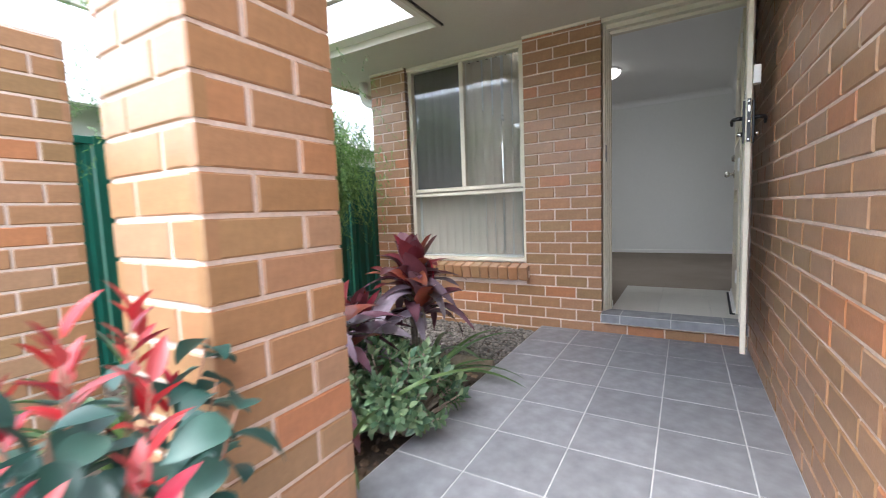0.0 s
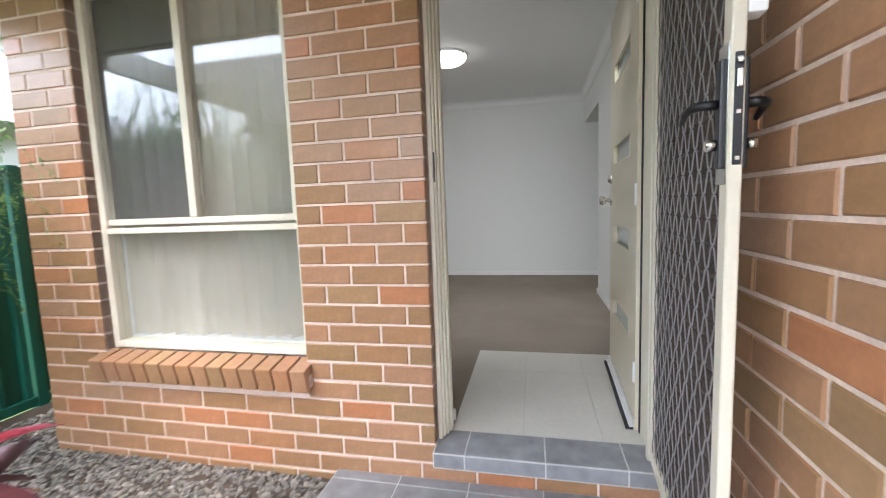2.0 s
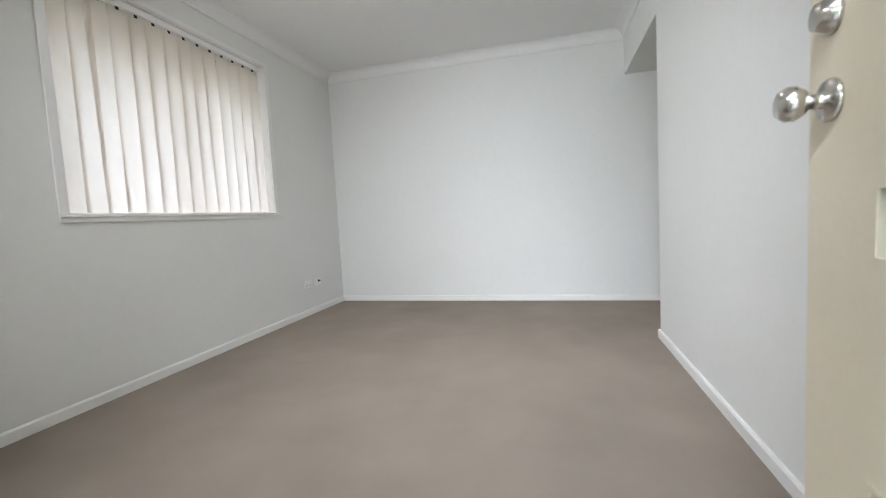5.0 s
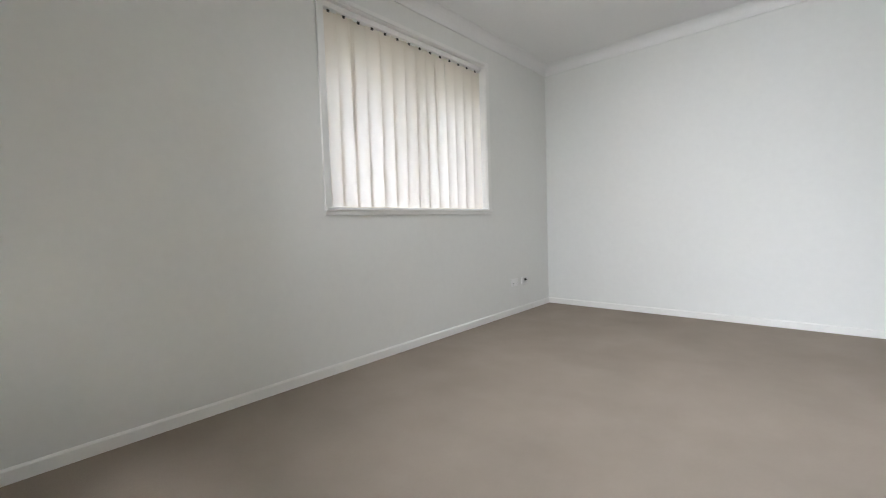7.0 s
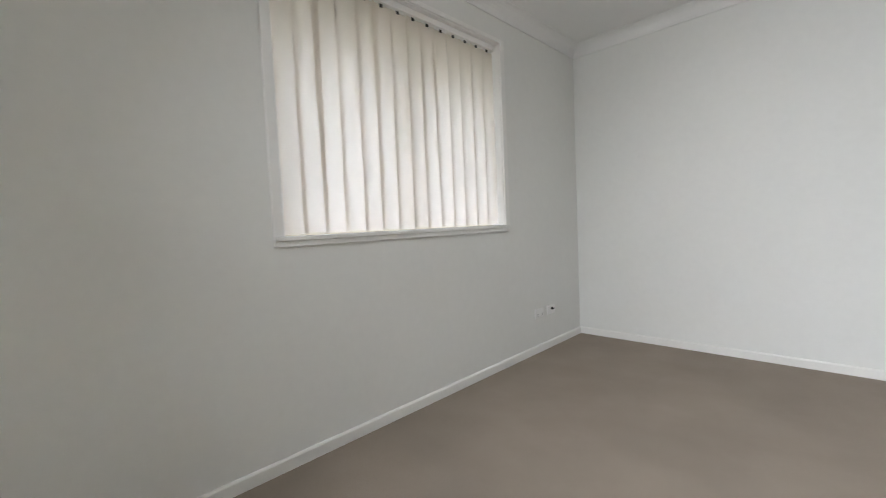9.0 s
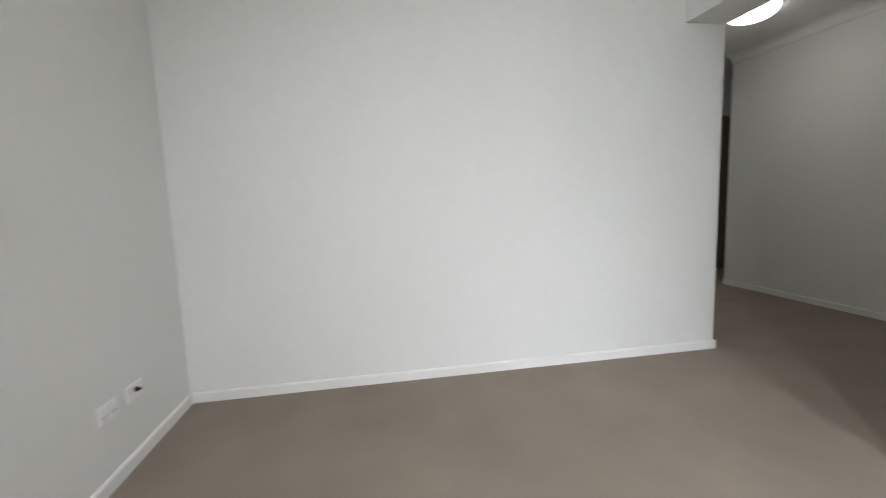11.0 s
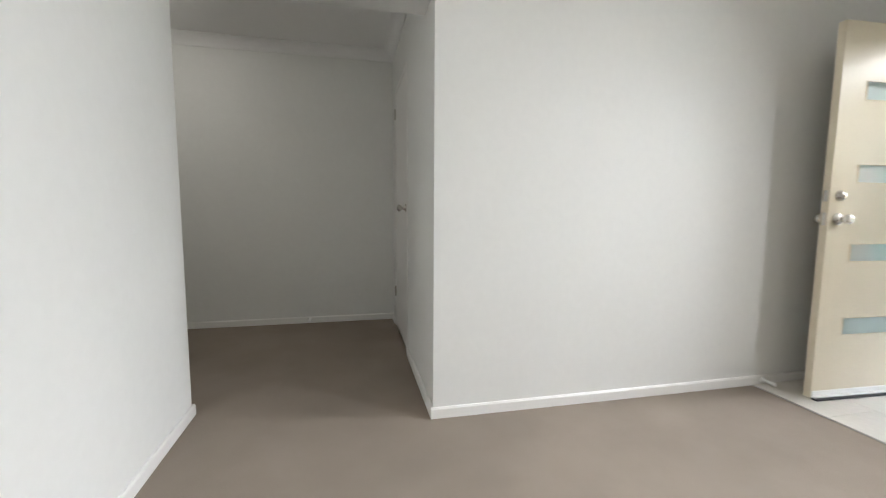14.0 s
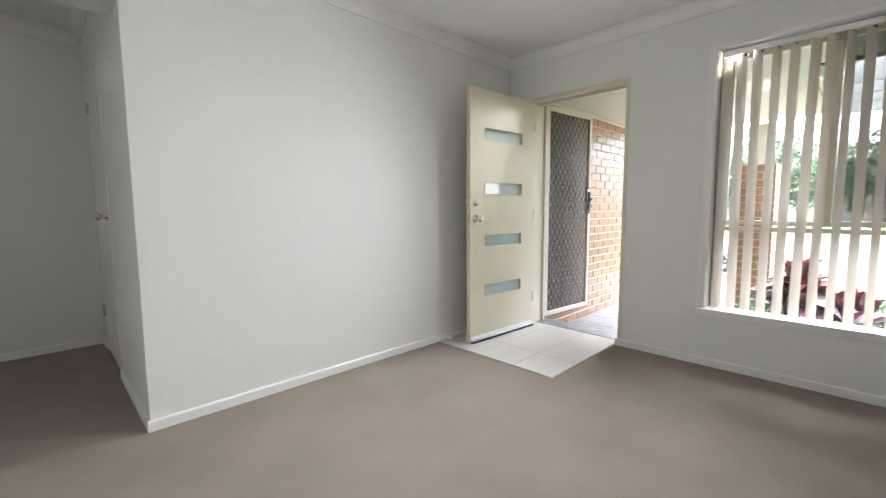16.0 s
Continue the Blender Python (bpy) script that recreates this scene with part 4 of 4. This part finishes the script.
scatter("pebbles", "grey brown pebbles along the front wall", 6500, (-3.6, -1.425, -0.88, -0.005), -0.054, (0.008, 0.015), PEBBLE, 0.6, 1)
scatter("pebbles", "grey brown pebbles beside the house", 1500, (-3.6, -3.06, 0.0, 1.6), -0.054, (0.008, 0.015), PEBBLE, 0.6, 6)
scatter("bark_chips", "brown bark chips on the garden bed", 2600, (-3.6, -1.425, -3.2, -0.97), -0.05, (0.010, 0.024), CHIP, 0.35, 2)


# ---- plants ----
def blade(length, width, droop, fold=0.25, segs=7, wave=0.0, tip=0.5, full=0.8):
    """A leaf that grows along +x from the origin, folded along its middle and drooping to its tip."""
    bm = bmesh.new()
    rows = []
    for k in range(segs + 1):
        s = k / segs
        w = width * (math.sin(math.pi * min(1, 0.08 + 0.92 * s) ** tip) ** full if 0 < k < segs else (0.18 if k == 0 else 0.0))
        a = droop * s * s
        x, z = length * (s - 0.18 * droop * s ** 3), -length * 0.5 * a
        lift = fold * w * 0.5
        wv = wave * width * math.sin(s * 9)
        rows.append([bm.verts.new((x, -w / 2, z + lift + wv)), bm.verts.new((x, 0, z)), bm.verts.new((x, w / 2, z + lift - wv))])
    for a, b in zip(rows, rows[1:]):
        for k in (0, 1):
            bm.faces.new((a[k], a[k + 1], b[k + 1], b[k]))
    bmesh.ops.remove_doubles(bm, verts=bm.verts, dist=1e-5)
    return bm


def leaf_meshes(name, material, specs):
    out = []
    for sp in specs:
        bm = blade(*sp)
        for fc in bm.faces:
            fc.smooth = True
        me = bpy.data.meshes.new(name)
        bm.to_mesh(me)
        bm.free()
        me.materials.append(material)
        out.append(me)
    return out


CORDY_LEAVES = leaf_meshes("leaf", CORDY, [(0.25, 0.112, 0.15, 0.42, 9, 0.03, 1.05, 0.57), (0.27, 0.115, 0.45, 0.38, 9, 0.06, 1.05, 0.57), (0.25, 0.105, 0.8, 0.32, 9, 0.08, 1.05, 0.6), (0.29, 0.10, 1.2, 0.32, 9, 0.09, 1.05, 0.6), (0.21, 0.075, 0.1, 0.5, 9, 0.0, 1.05, 0.6)])
CORDY_DROOP = leaf_meshes("leaf", CORDY_LOW, [(0.31, 0.088, 0.9, 0.4, 10, 0.10, 1.0, 0.7), (0.34, 0.092, 1.3, 0.35, 10, 0.12, 1.0, 0.7), (0.30, 0.07, 1.6, 0.4, 10, 0.10, 1.0, 0.7)])


def cordyline(at, height, leaves, seed, label, red=0.68):
    r = random.Random(seed)
    c = thing("cordyline", at, label, "shrub", "red cordylines")
    stem_top = height * 0.62
    heads = [(0, 0, stem_top), (r.uniform(-0.09, -0.05), r.uniform(0.02, 0.08), stem_top * 0.86), (r.uniform(0.05, 0.1), r.uniform(-0.07, 0), stem_top * 0.78)]
    for hx, hy, hz in heads:
        bm = bmesh.new()
        tube(bm, [(hx * 0.2, hy * 0.2, -0.02), (hx * 0.6, hy * 0.6, hz * 0.5), (hx, hy, hz)], [0.016, 0.014, 0.012], 8)
        part("stem", bm, BARK, c, smooth=True)
    for k in range(leaves):
        hx, hy, hz = heads[0] if k % 2 == 0 else heads[1 + k // 2 % 2]
        s = (k / leaves)
        up = 84 - 84 * s ** 1.4 + r.uniform(-14, 14)
        me = CORDY_LEAVES[4] if s < 0.12 else (CORDY_LEAVES[0] if s < 0.35 else (CORDY_LEAVES[r.choice((1, 2, 3))] if s < red else r.choice(CORDY_DROOP)))
        ob = new("leaf", me)
        ob.parent = c
        k_ = r.uniform(0.9, 1.25)
        ob.matrix_basis = pose(hx, hy, hz + 0.03 - 0.16 * s + r.uniform(-0.02, 0.02), 0, 0, k * 137.5 + r.uniform(-20, 20)) @ pose(0.008, 0, 0, r.uniform(-25, 25), -up, 0) @ Matrix.Diagonal((k_, k_, k_, 1))
    return c


cordyline((-1.90, -1.09, -0.05), 1.0, 76, 11, "dark red cordyline with broad glossy leaves beside the pebbles")
cordyline((-1.80, -1.95, -0.05), 0.78, 42, 12, "purple-red cordyline with drooping leaves in the garden bed", 0.5)
cordyline((-2.06, -1.60, -0.05), 0.60, 30, 15, "purple-grey cordyline with long glossy drooping leaves", 0.3)
cordyline((-2.25, -1.62, -0.05), 0.55, 34, 13, "low purple cordyline among green shrubs", 0.3)


def jade(at, radius, height, stems, seed, label):
    """A low shrub of branching stems with rosettes of small oval leaves."""
    r = random.Random(seed)
    j = thing("jade_shrub", at, label, "shrub", "green garden shrubs")
    wood, lf = bmesh.new(), ([], [])
    one = blade(0.058, 0.027, 0.3, 0.3, 4, 0, 0.75)
    one.verts.index_update()
    base = [v.co.copy() for v in one.verts]
    tri = [[v.index for v in f.verts] for f in one.faces]
    one.free()
    for _ in range(stems):
        a, d = r.uniform(0, 2 * math.pi), radius * math.sqrt(r.random())
        top = Vector((d * math.cos(a), d * math.sin(a), height * (1 - 0.55 * (d / radius) ** 2) * r.uniform(0.65, 1.05)))
        mid = Vector((top.x * 0.6, top.y * 0.6, top.z * 0.5))
        tube(wood, [(top.x * 0.25, top.y * 0.25, -0.02), mid, top], [0.007, 0.006, 0.004], 5, False)
        out = (top - mid).normalized()
        q = out.to_track_quat('Z', 'Y').to_matrix().to_4x4()
        for t in range(13):
            m = Matrix.Translation(top - out * (0.006 * t)) @ q @ pose(0, 0, 0, 0, 0, t * 137.5 + r.uniform(-15, 15)) @ pose(0.003, 0, 0, r.uniform(-15, 15), -70 + 6.5 * t + r.uniform(-8, 8), 0)
            s = r.uniform(0.7, 1.15)
            k = len(lf[0])
            lf[0].extend([(m @ (v * s))[:] for v in base])
            lf[1].extend([[k + i for i in f] for f in tri])
    part("wood", wood, BARK, j)
    me = bpy.data.meshes.new("leaves")
    me.from_pydata(lf[0], [], lf[1])
    me.materials.append(JADE)
    for p in me.polygons:
        p.use_smooth = True
    ob = tagged(new("foliage", me), kind="stuff")
    ob.parent = j
    return j


jade((-1.60, -1.72, -0.05), 0.32, 0.42, 130, 21, "green jade-like shrub spilling over the porch tiles")
jade((-2.05, -1.40, -0.05), 0.28, 0.34, 90, 22, "green leafy shrub behind the cordylines")
jade((-2.55, -2.05, -0.05), 0.36, 0.40, 80, 23, "green leafy shrub by the fence")
jade((-1.75, -2.30, -0.05), 0.25, 0.30, 70, 24, "low green shrub near the pillar")

STRAPS = leaf_meshes("leaf", STRAP, [(0.60, 0.036, 0.9, 0.6, 10, 0, 0.6, 0.6), (0.72, 0.040, 1.3, 0.6, 10, 0, 0.6, 0.6), (0.50, 0.034, 0.5, 0.6, 10, 0, 0.6, 0.6)])


def straps(at, count, seed, label):
    r = random.Random(seed)
    s = thing("strap_plant", at, label, "plant", "strap-leaved plants")
    for k in range(count):
        ob = new("leaf", r.choice(STRAPS))
        ob.parent = s
        ob.matrix_basis = pose(0, 0, 0.0, 0, 0, k * 360 / count + r.uniform(-20, 20)) @ pose(0.01, 0, 0, r.uniform(-15, 15), -r.uniform(28, 68), 0)
    return s


straps((-1.72, -1.22, -0.05), 15, 31, "dark green strap-leaved plant arching over the porch")
cordyline((-2.10, -1.36, -0.05), 0.5, 36, 14, "low purple cordyline with drooping leaves behind the log", 0.3)
jade((-1.95, -1.50, -0.05), 0.24, 0.26, 90, 26, "bright green leafy shrub under the red cordyline")
jade((-1.80, -1.70, -0.05), 0.24, 0.36, 90, 25, "green leafy shrub between the cordylines")
straps((-1.62, -2.05, -0.05), 12, 33, "dark green strap-leaved plant near the pillar")
straps((-2.15, -1.85, -0.05), 12, 32, "dark green strap-leaved plant in the bed")
tall = straps((-2.42, -2.35, -0.05), 18, 35, "tall bright green strap-leaved plant by the fence")
tall.scale = (1.15, 1.15, 1.5)
tall = straps((-2.12, -2.5, -0.05), 16, 36, "tall green strap-leaved plant at the end of the bed")
tall.scale = (1.1, 1.1, 1.4)

PG = leaf_meshes("leaf", PHOT_G, [(0.07, 0.042, 0.5, 0.4, 7, 0.03, 0.9), (0.078, 0.046, 0.9, 0.35, 7, 0.04, 0.9), (0.06, 0.037, 0.3, 0.5, 7, 0.03, 0.9)])
PR = leaf_meshes("leaf", PHOT_R, [(0.06, 0.020, 0.2, 0.5, 6, 0, 0.75), (0.07, 0.024, 0.4, 0.4, 6, 0, 0.75), (0.05, 0.016, 0.1, 0.6, 6, 0, 0.75)])


def photinia(at, seed):
    """A shrub with broad green leaves and red shoots."""
    r = random.Random(seed)
    b = thing("red_tipped_bush", at, "leafy bush with green leaves and bright red new shoots", "bush")
    for k in range(24):
        a = k * 137.5 + r.uniform(-20, 20)
        d = 0.27 * math.sqrt((k + 0.5) / 24)
        top = Vector((d * math.cos(math.radians(a)), d * math.sin(math.radians(a)), 0.86 - 1.6 * d * d - r.uniform(0, 0.12)))
        mid = Vector((top.x * 0.5, top.y * 0.5, top.z * 0.6))
        bm = bmesh.new()
        tube(bm, [(top.x * 0.15, top.y * 0.15, -0.03), mid, top], [0.004, 0.003, 0.002], 6)
        part("twig", bm, STEMRED, b, smooth=True)
        out = (top - mid).normalized()
        q = out.to_track_quat('Z', 'Y').to_matrix().to_4x4()
        red = r.random() < 0.62
        for t in range(16):
            new_shoot = red and t < 6
            ob = new("leaf", r.choice(PR if new_shoot else PG))
            ob.parent = b
            h = 0.016 * t if t < 6 else 0.05 + 0.03 * (t - 5)
            ob.matrix_basis = Matrix.Translation(top - out * h) @ q @ pose(0, 0, 0, 0, 0, t * 137.5 + r.uniform(-20, 20)) @ pose(0.004, 0, 0, r.uniform(-25, 25), (-62 + 5 * t if new_shoot else r.uniform(-25, 45)), 0)
    return b


photinia((-1.10, -3.02, -0.02), 41)


def feather_tree(at, trunk, limbs, clumps, spread, seed, label, crown_at):
    """A slim leaning tree whose crown is many hanging sprays of fine leaves."""
    r = random.Random(seed)
    t = thing("feathery_tree", at, label, "tree", "trees by the fence")
    bm = bmesh.new()
    tube(bm, *trunk, 9)
    part("trunk", bm, BARK, t, smooth=True)
    for pts, rad in limbs:
        bm = bmesh.new()
        tube(bm, pts, rad, 7)
        part("limb", bm, BARK, t, smooth=True)
    vs, fs = [], []
    for _ in range(clumps):
        c = Vector(crown_at) + Vector((r.gauss(0, spread[0]), r.gauss(0, spread[1]), r.gauss(0, spread[2])))
        sway = Vector((r.uniform(-1, 1), r.uniform(-1, 1), -r.uniform(0.4, 1.4))).normalized()
        ln = r.uniform(0.08, 0.2)
        for k in range(16):
            p = c + sway * ln * k / 16 + Vector((0, 0, -0.04 * (k / 16) ** 2))
            d = (sway + Vector((r.uniform(-1, 1), r.uniform(-1, 1), r.uniform(-0.8, 0.5)))).normalized()
            w = d.cross(Vector((r.uniform(-1, 1), r.uniform(-1, 1), 1))).normalized() * 0.0032
            l_ = r.uniform(0.02, 0.042)
            q = len(vs)
            vs.extend([(p - w * 0.3)[:], (p + d * l_ * 0.5 - w)[:], (p + d * l_)[:], (p + d * l_ * 0.5 + w)[:]])
            fs.append((q, q + 1, q + 2, q + 3))
    me = bpy.data.meshes.new("crown")
    me.from_pydata(vs, [], fs)
    me.materials.append(FEATHER)
    ob = new("crown", me)
    ob.parent = t
    return t


feather_tree((-3.1, -1.60, -0.06), ([(0, 0, 0), (0, 0.22, 0.5), (0, 0.50, 1.0), (0.02, 0.68, 1.45)], [0.026, 0.022, 0.018, 0.013]),
             [([(0.02, 0.68, 1.45), (0.05, 0.9, 1.58), (0.15, 1.2, 1.62)], [0.011, 0.008, 0.004]), ([(0.02, 0.68, 1.45), (0.0, 0.62, 1.7), (0.05, 0.55, 1.95)], [0.010, 0.007, 0.003]), ([(0, 0.5, 1.0), (0.1, 0.8, 1.2), (0.15, 1.05, 1.25)], [0.009, 0.006, 0.003])],
             4300, (0.21, 0.245, 0.225), 51, "slim leaning tree with feathery light green foliage", (0.05, 0.74, 1.46))
feather_tree((-3.3, -1.72, -0.06), ([(0, 0, 0), (0.01, 0.03, 0.4), (0.0, 0.10, 0.86)], [0.05, 0.045, 0.035]),
             [([(0, 0.10, 0.86), (0.0, 0.05, 1.3), (-0.02, 0.02, 1.62)], [0.028, 0.02, 0.014]), ([(0, 0.10, 0.86), (0.02, 0.22, 1.3), (0.05, 0.34, 1.75), (0.05, 0.4, 2.1)], [0.028, 0.018, 0.012, 0.006]), ([(-0.02, 0.02, 1.62), (0, -0.15, 1.9), (0, -0.2, 2.2)], [0.012, 0.008, 0.004]), ([(0.05, 0.34, 1.75), (0.1, 0.6, 1.95), (0.1, 0.75, 2.1)], [0.01, 0.006, 0.003])],
             700, (0.3, 0.36, 0.26), 52, "small forked tree with thin feathery foliage", (0.05, 0.15, 2.05))


# ---- neighbours and distance ----
def house(at, rz, w, d, wall_h, roof_h, label, windows):
    h = thing("neighbour_house", at, label, "house", "neighbouring houses", rz)
    part("wall", box_bm((-w / 2, -d / 2, 0), (w / 2, d / 2, wall_h)), RENDERWALL, h)
    bm = bmesh.new()
    e = 0.5
    v = [bm.verts.new(p) for p in ((-w / 2 - e, -d / 2 - e, wall_h), (w / 2 + e, -d / 2 - e, wall_h), (w / 2 + e, d / 2 + e, wall_h), (-w / 2 - e, d / 2 + e, wall_h), (-w / 2 + d / 2, 0, wall_h + roof_h), (w / 2 - d / 2, 0, wall_h + roof_h))]
    for q in ((0, 1, 5, 4), (2, 3, 4, 5), (1, 2, 5), (3, 0, 4), (3, 2, 1, 0)):
        bm.faces.new([v[i] for i in q])
    part("roof", bm, ROOFGREY, h, "grey tiled hip roof")
    part("gutter", box_bm((-w / 2 - e - 0.1, d / 2 + e, wall_h - 0.1), (w / 2 + e + 0.1, d / 2 + e + 0.1, wall_h + 0.05)), GUTTER, h)
    for u in windows:
        wi = part("window", box_bm((u - 0.8, d / 2 - 0.02, 0.9), (u + 0.8, d / 2 + 0.03, 2.1)), BLACK, h)
        part("sill", box_bm((u - 0.85, d / 2 + 0.03, 0.82), (u + 0.85, d / 2 + 0.08, 0.9)), GUTTER, wi)
    return h


house((-10.8, 3.0, -0.075), -90, 14, 9, 2.35, 2.2, "neighbour's house with a grey roof beyond the fence", (-3, 2))
house((-6, -44, -0.075), 0, 16, 9, 2.5, 2.3, "pale single-storey house across the street", (-4, 0, 4))
house((14, -45, -0.075), 0, 15, 9, 2.5, 2.2, "pale house with a grey hip roof across the street", (-4, 1, 4))
house((-28, -43, -0.075), 0, 15, 9, 2.5, 2.2, "pale house behind the street lawn", (-3, 3))


def far_tree(at, height, spread, seed):
    r = random.Random(seed)
    t = thing("street_tree", at, "dark green street tree in the distance", "tree", "street trees")
    bm = bmesh.new()
    tube(bm, [(0, 0, -0.1), (0.1, 0.05, height * 0.3), (0, 0.1, height * 0.7)], [0.2, 0.16, 0.06], 8)
    for k in range(5):
        a = k * 2.4
        tube(bm, [(0.05, 0.05, height * (0.3 + 0.06 * k)), (math.cos(a) * spread * 0.6, math.sin(a) * spread * 0.6, height * (0.55 + 0.07 * k))], [0.09, 0.03], 6)
    part("trunk", bm, BARK, t)
    vs, fs = [], []
    lumps = [(Vector((r.uniform(-0.8, 0.8) * spread, r.uniform(-0.8, 0.8) * spread, height * r.uniform(0.4, 0.95))), r.uniform(0.25, 0.5) * spread) for _ in range(16)]
    for _ in range(2600):
        c, rad = r.choice(lumps)
        p = c + Vector((r.gauss(0, 1), r.gauss(0, 1), r.gauss(0, 0.8))) * rad * 0.55
        a, b = Vector((r.uniform(-1, 1), r.uniform(-1, 1), r.uniform(-1, 1))) * 0.16, Vector((r.uniform(-1, 1), r.uniform(-1, 1), r.uniform(-1, 1))) * 0.10
        q = len(vs)
        vs.extend([(p - a)[:], (p + b)[:], (p + a)[:], (p - b)[:]])
        fs.append((q, q + 1, q + 2, q + 3))
    me = bpy.data.meshes.new("crown")
    me.from_pydata(vs, [], fs)
    me.materials.append(FARLEAF)
    ob = new("crown", me)
    ob.parent = t


for k, (x, y, h, s) in enumerate(((-3, -36, 7, 2.6), (3, -52, 10, 3.5), (-12, -53, 11, 4), (-20, -37, 8, 3), (10, -56, 11, 4), (-9, -15, 5.0, 1.9), (-14, -22, 7, 2.6), (-22, -55, 12, 4.5), (-36, -52, 11, 4), (22, -38, 7, 2.5), (-6.5, -9.5, 4.2, 1.5), (4.3, -30, 4.6, 2.0), (0.6, -34, 4.4, 1.9), (-2.4, -27, 4.8, 1.9), (7.2, -33, 4.9, 2.1), (2.4, -40, 6.0, 2.3))):
    far_tree((x, y, -0.075), h, s, 60 + k)

# ---- bricks and porch tiles ----
lay(front, (-3.05, 0), 0, 0.0, 3.05 + BRX - 0.004, -0.101, 28, [(WIN[0] + 3.05, WIN[1] + 3.05, 0.36, 9), (DOOR[0] + 3.05, DOOR[1] + 3.05, 0.1, 9)], flip=1, shift=0.105)
for c in range(28):
    # brick ends seen in the window and door reveals
    z = -0.101 + c * COURSE
    for xe, turn in ((WIN[0], 90), (WIN[1], -90), (DOOR[0], 90)):
        if z > (0.45 if xe != DOOR[0] else 0.12):
            ob = new("brick", brick_mesh(0.05, 0.076, 0.02))
            ob.parent = front
            ob.matrix_basis = (pose(xe, 0.004, z, 0, 0, 90) if turn == 90 else pose(xe, 0.054, z, 0, 0, -90))
lay(right, (BRX, 0.0), -90, 0.0, 3.35, -0.083, 27, near=lambda s: s < 2.75, flip=1, shift=0.01)
xs = [-1.42, -1.121, -0.8215, -0.521, -0.2205, BRX]
ys = [-0.001 - 0.059] + [-0.06 - 0.3155 * k for k in range(1, 12)]
ys = [-0.001] + ys
for ya_, yb_ in zip(ys, ys[1:]):
    for xa_, xb_ in zip(xs, xs[1:]):
        w_, d_ = xb_ - xa_ - 0.004, ya_ - yb_ - 0.004
        key = ("tile", round(w_, 3), round(d_, 3))
        if key not in _brick_meshes:
            bm = box_bm((0, 0, -0.008), (w_, d_, 0.0), 0.0015)
            me = bpy.data.meshes.new("tile")
            bm.to_mesh(me)
            bm.free()
            me.materials.append(TILE)
            _brick_meshes[key] = me
        ob = new("tile", _brick_meshes[key])
        ob.parent = porch
        ob.matrix_basis = pose(xa_ + 0.002, yb_ + 0.002, 0.0)
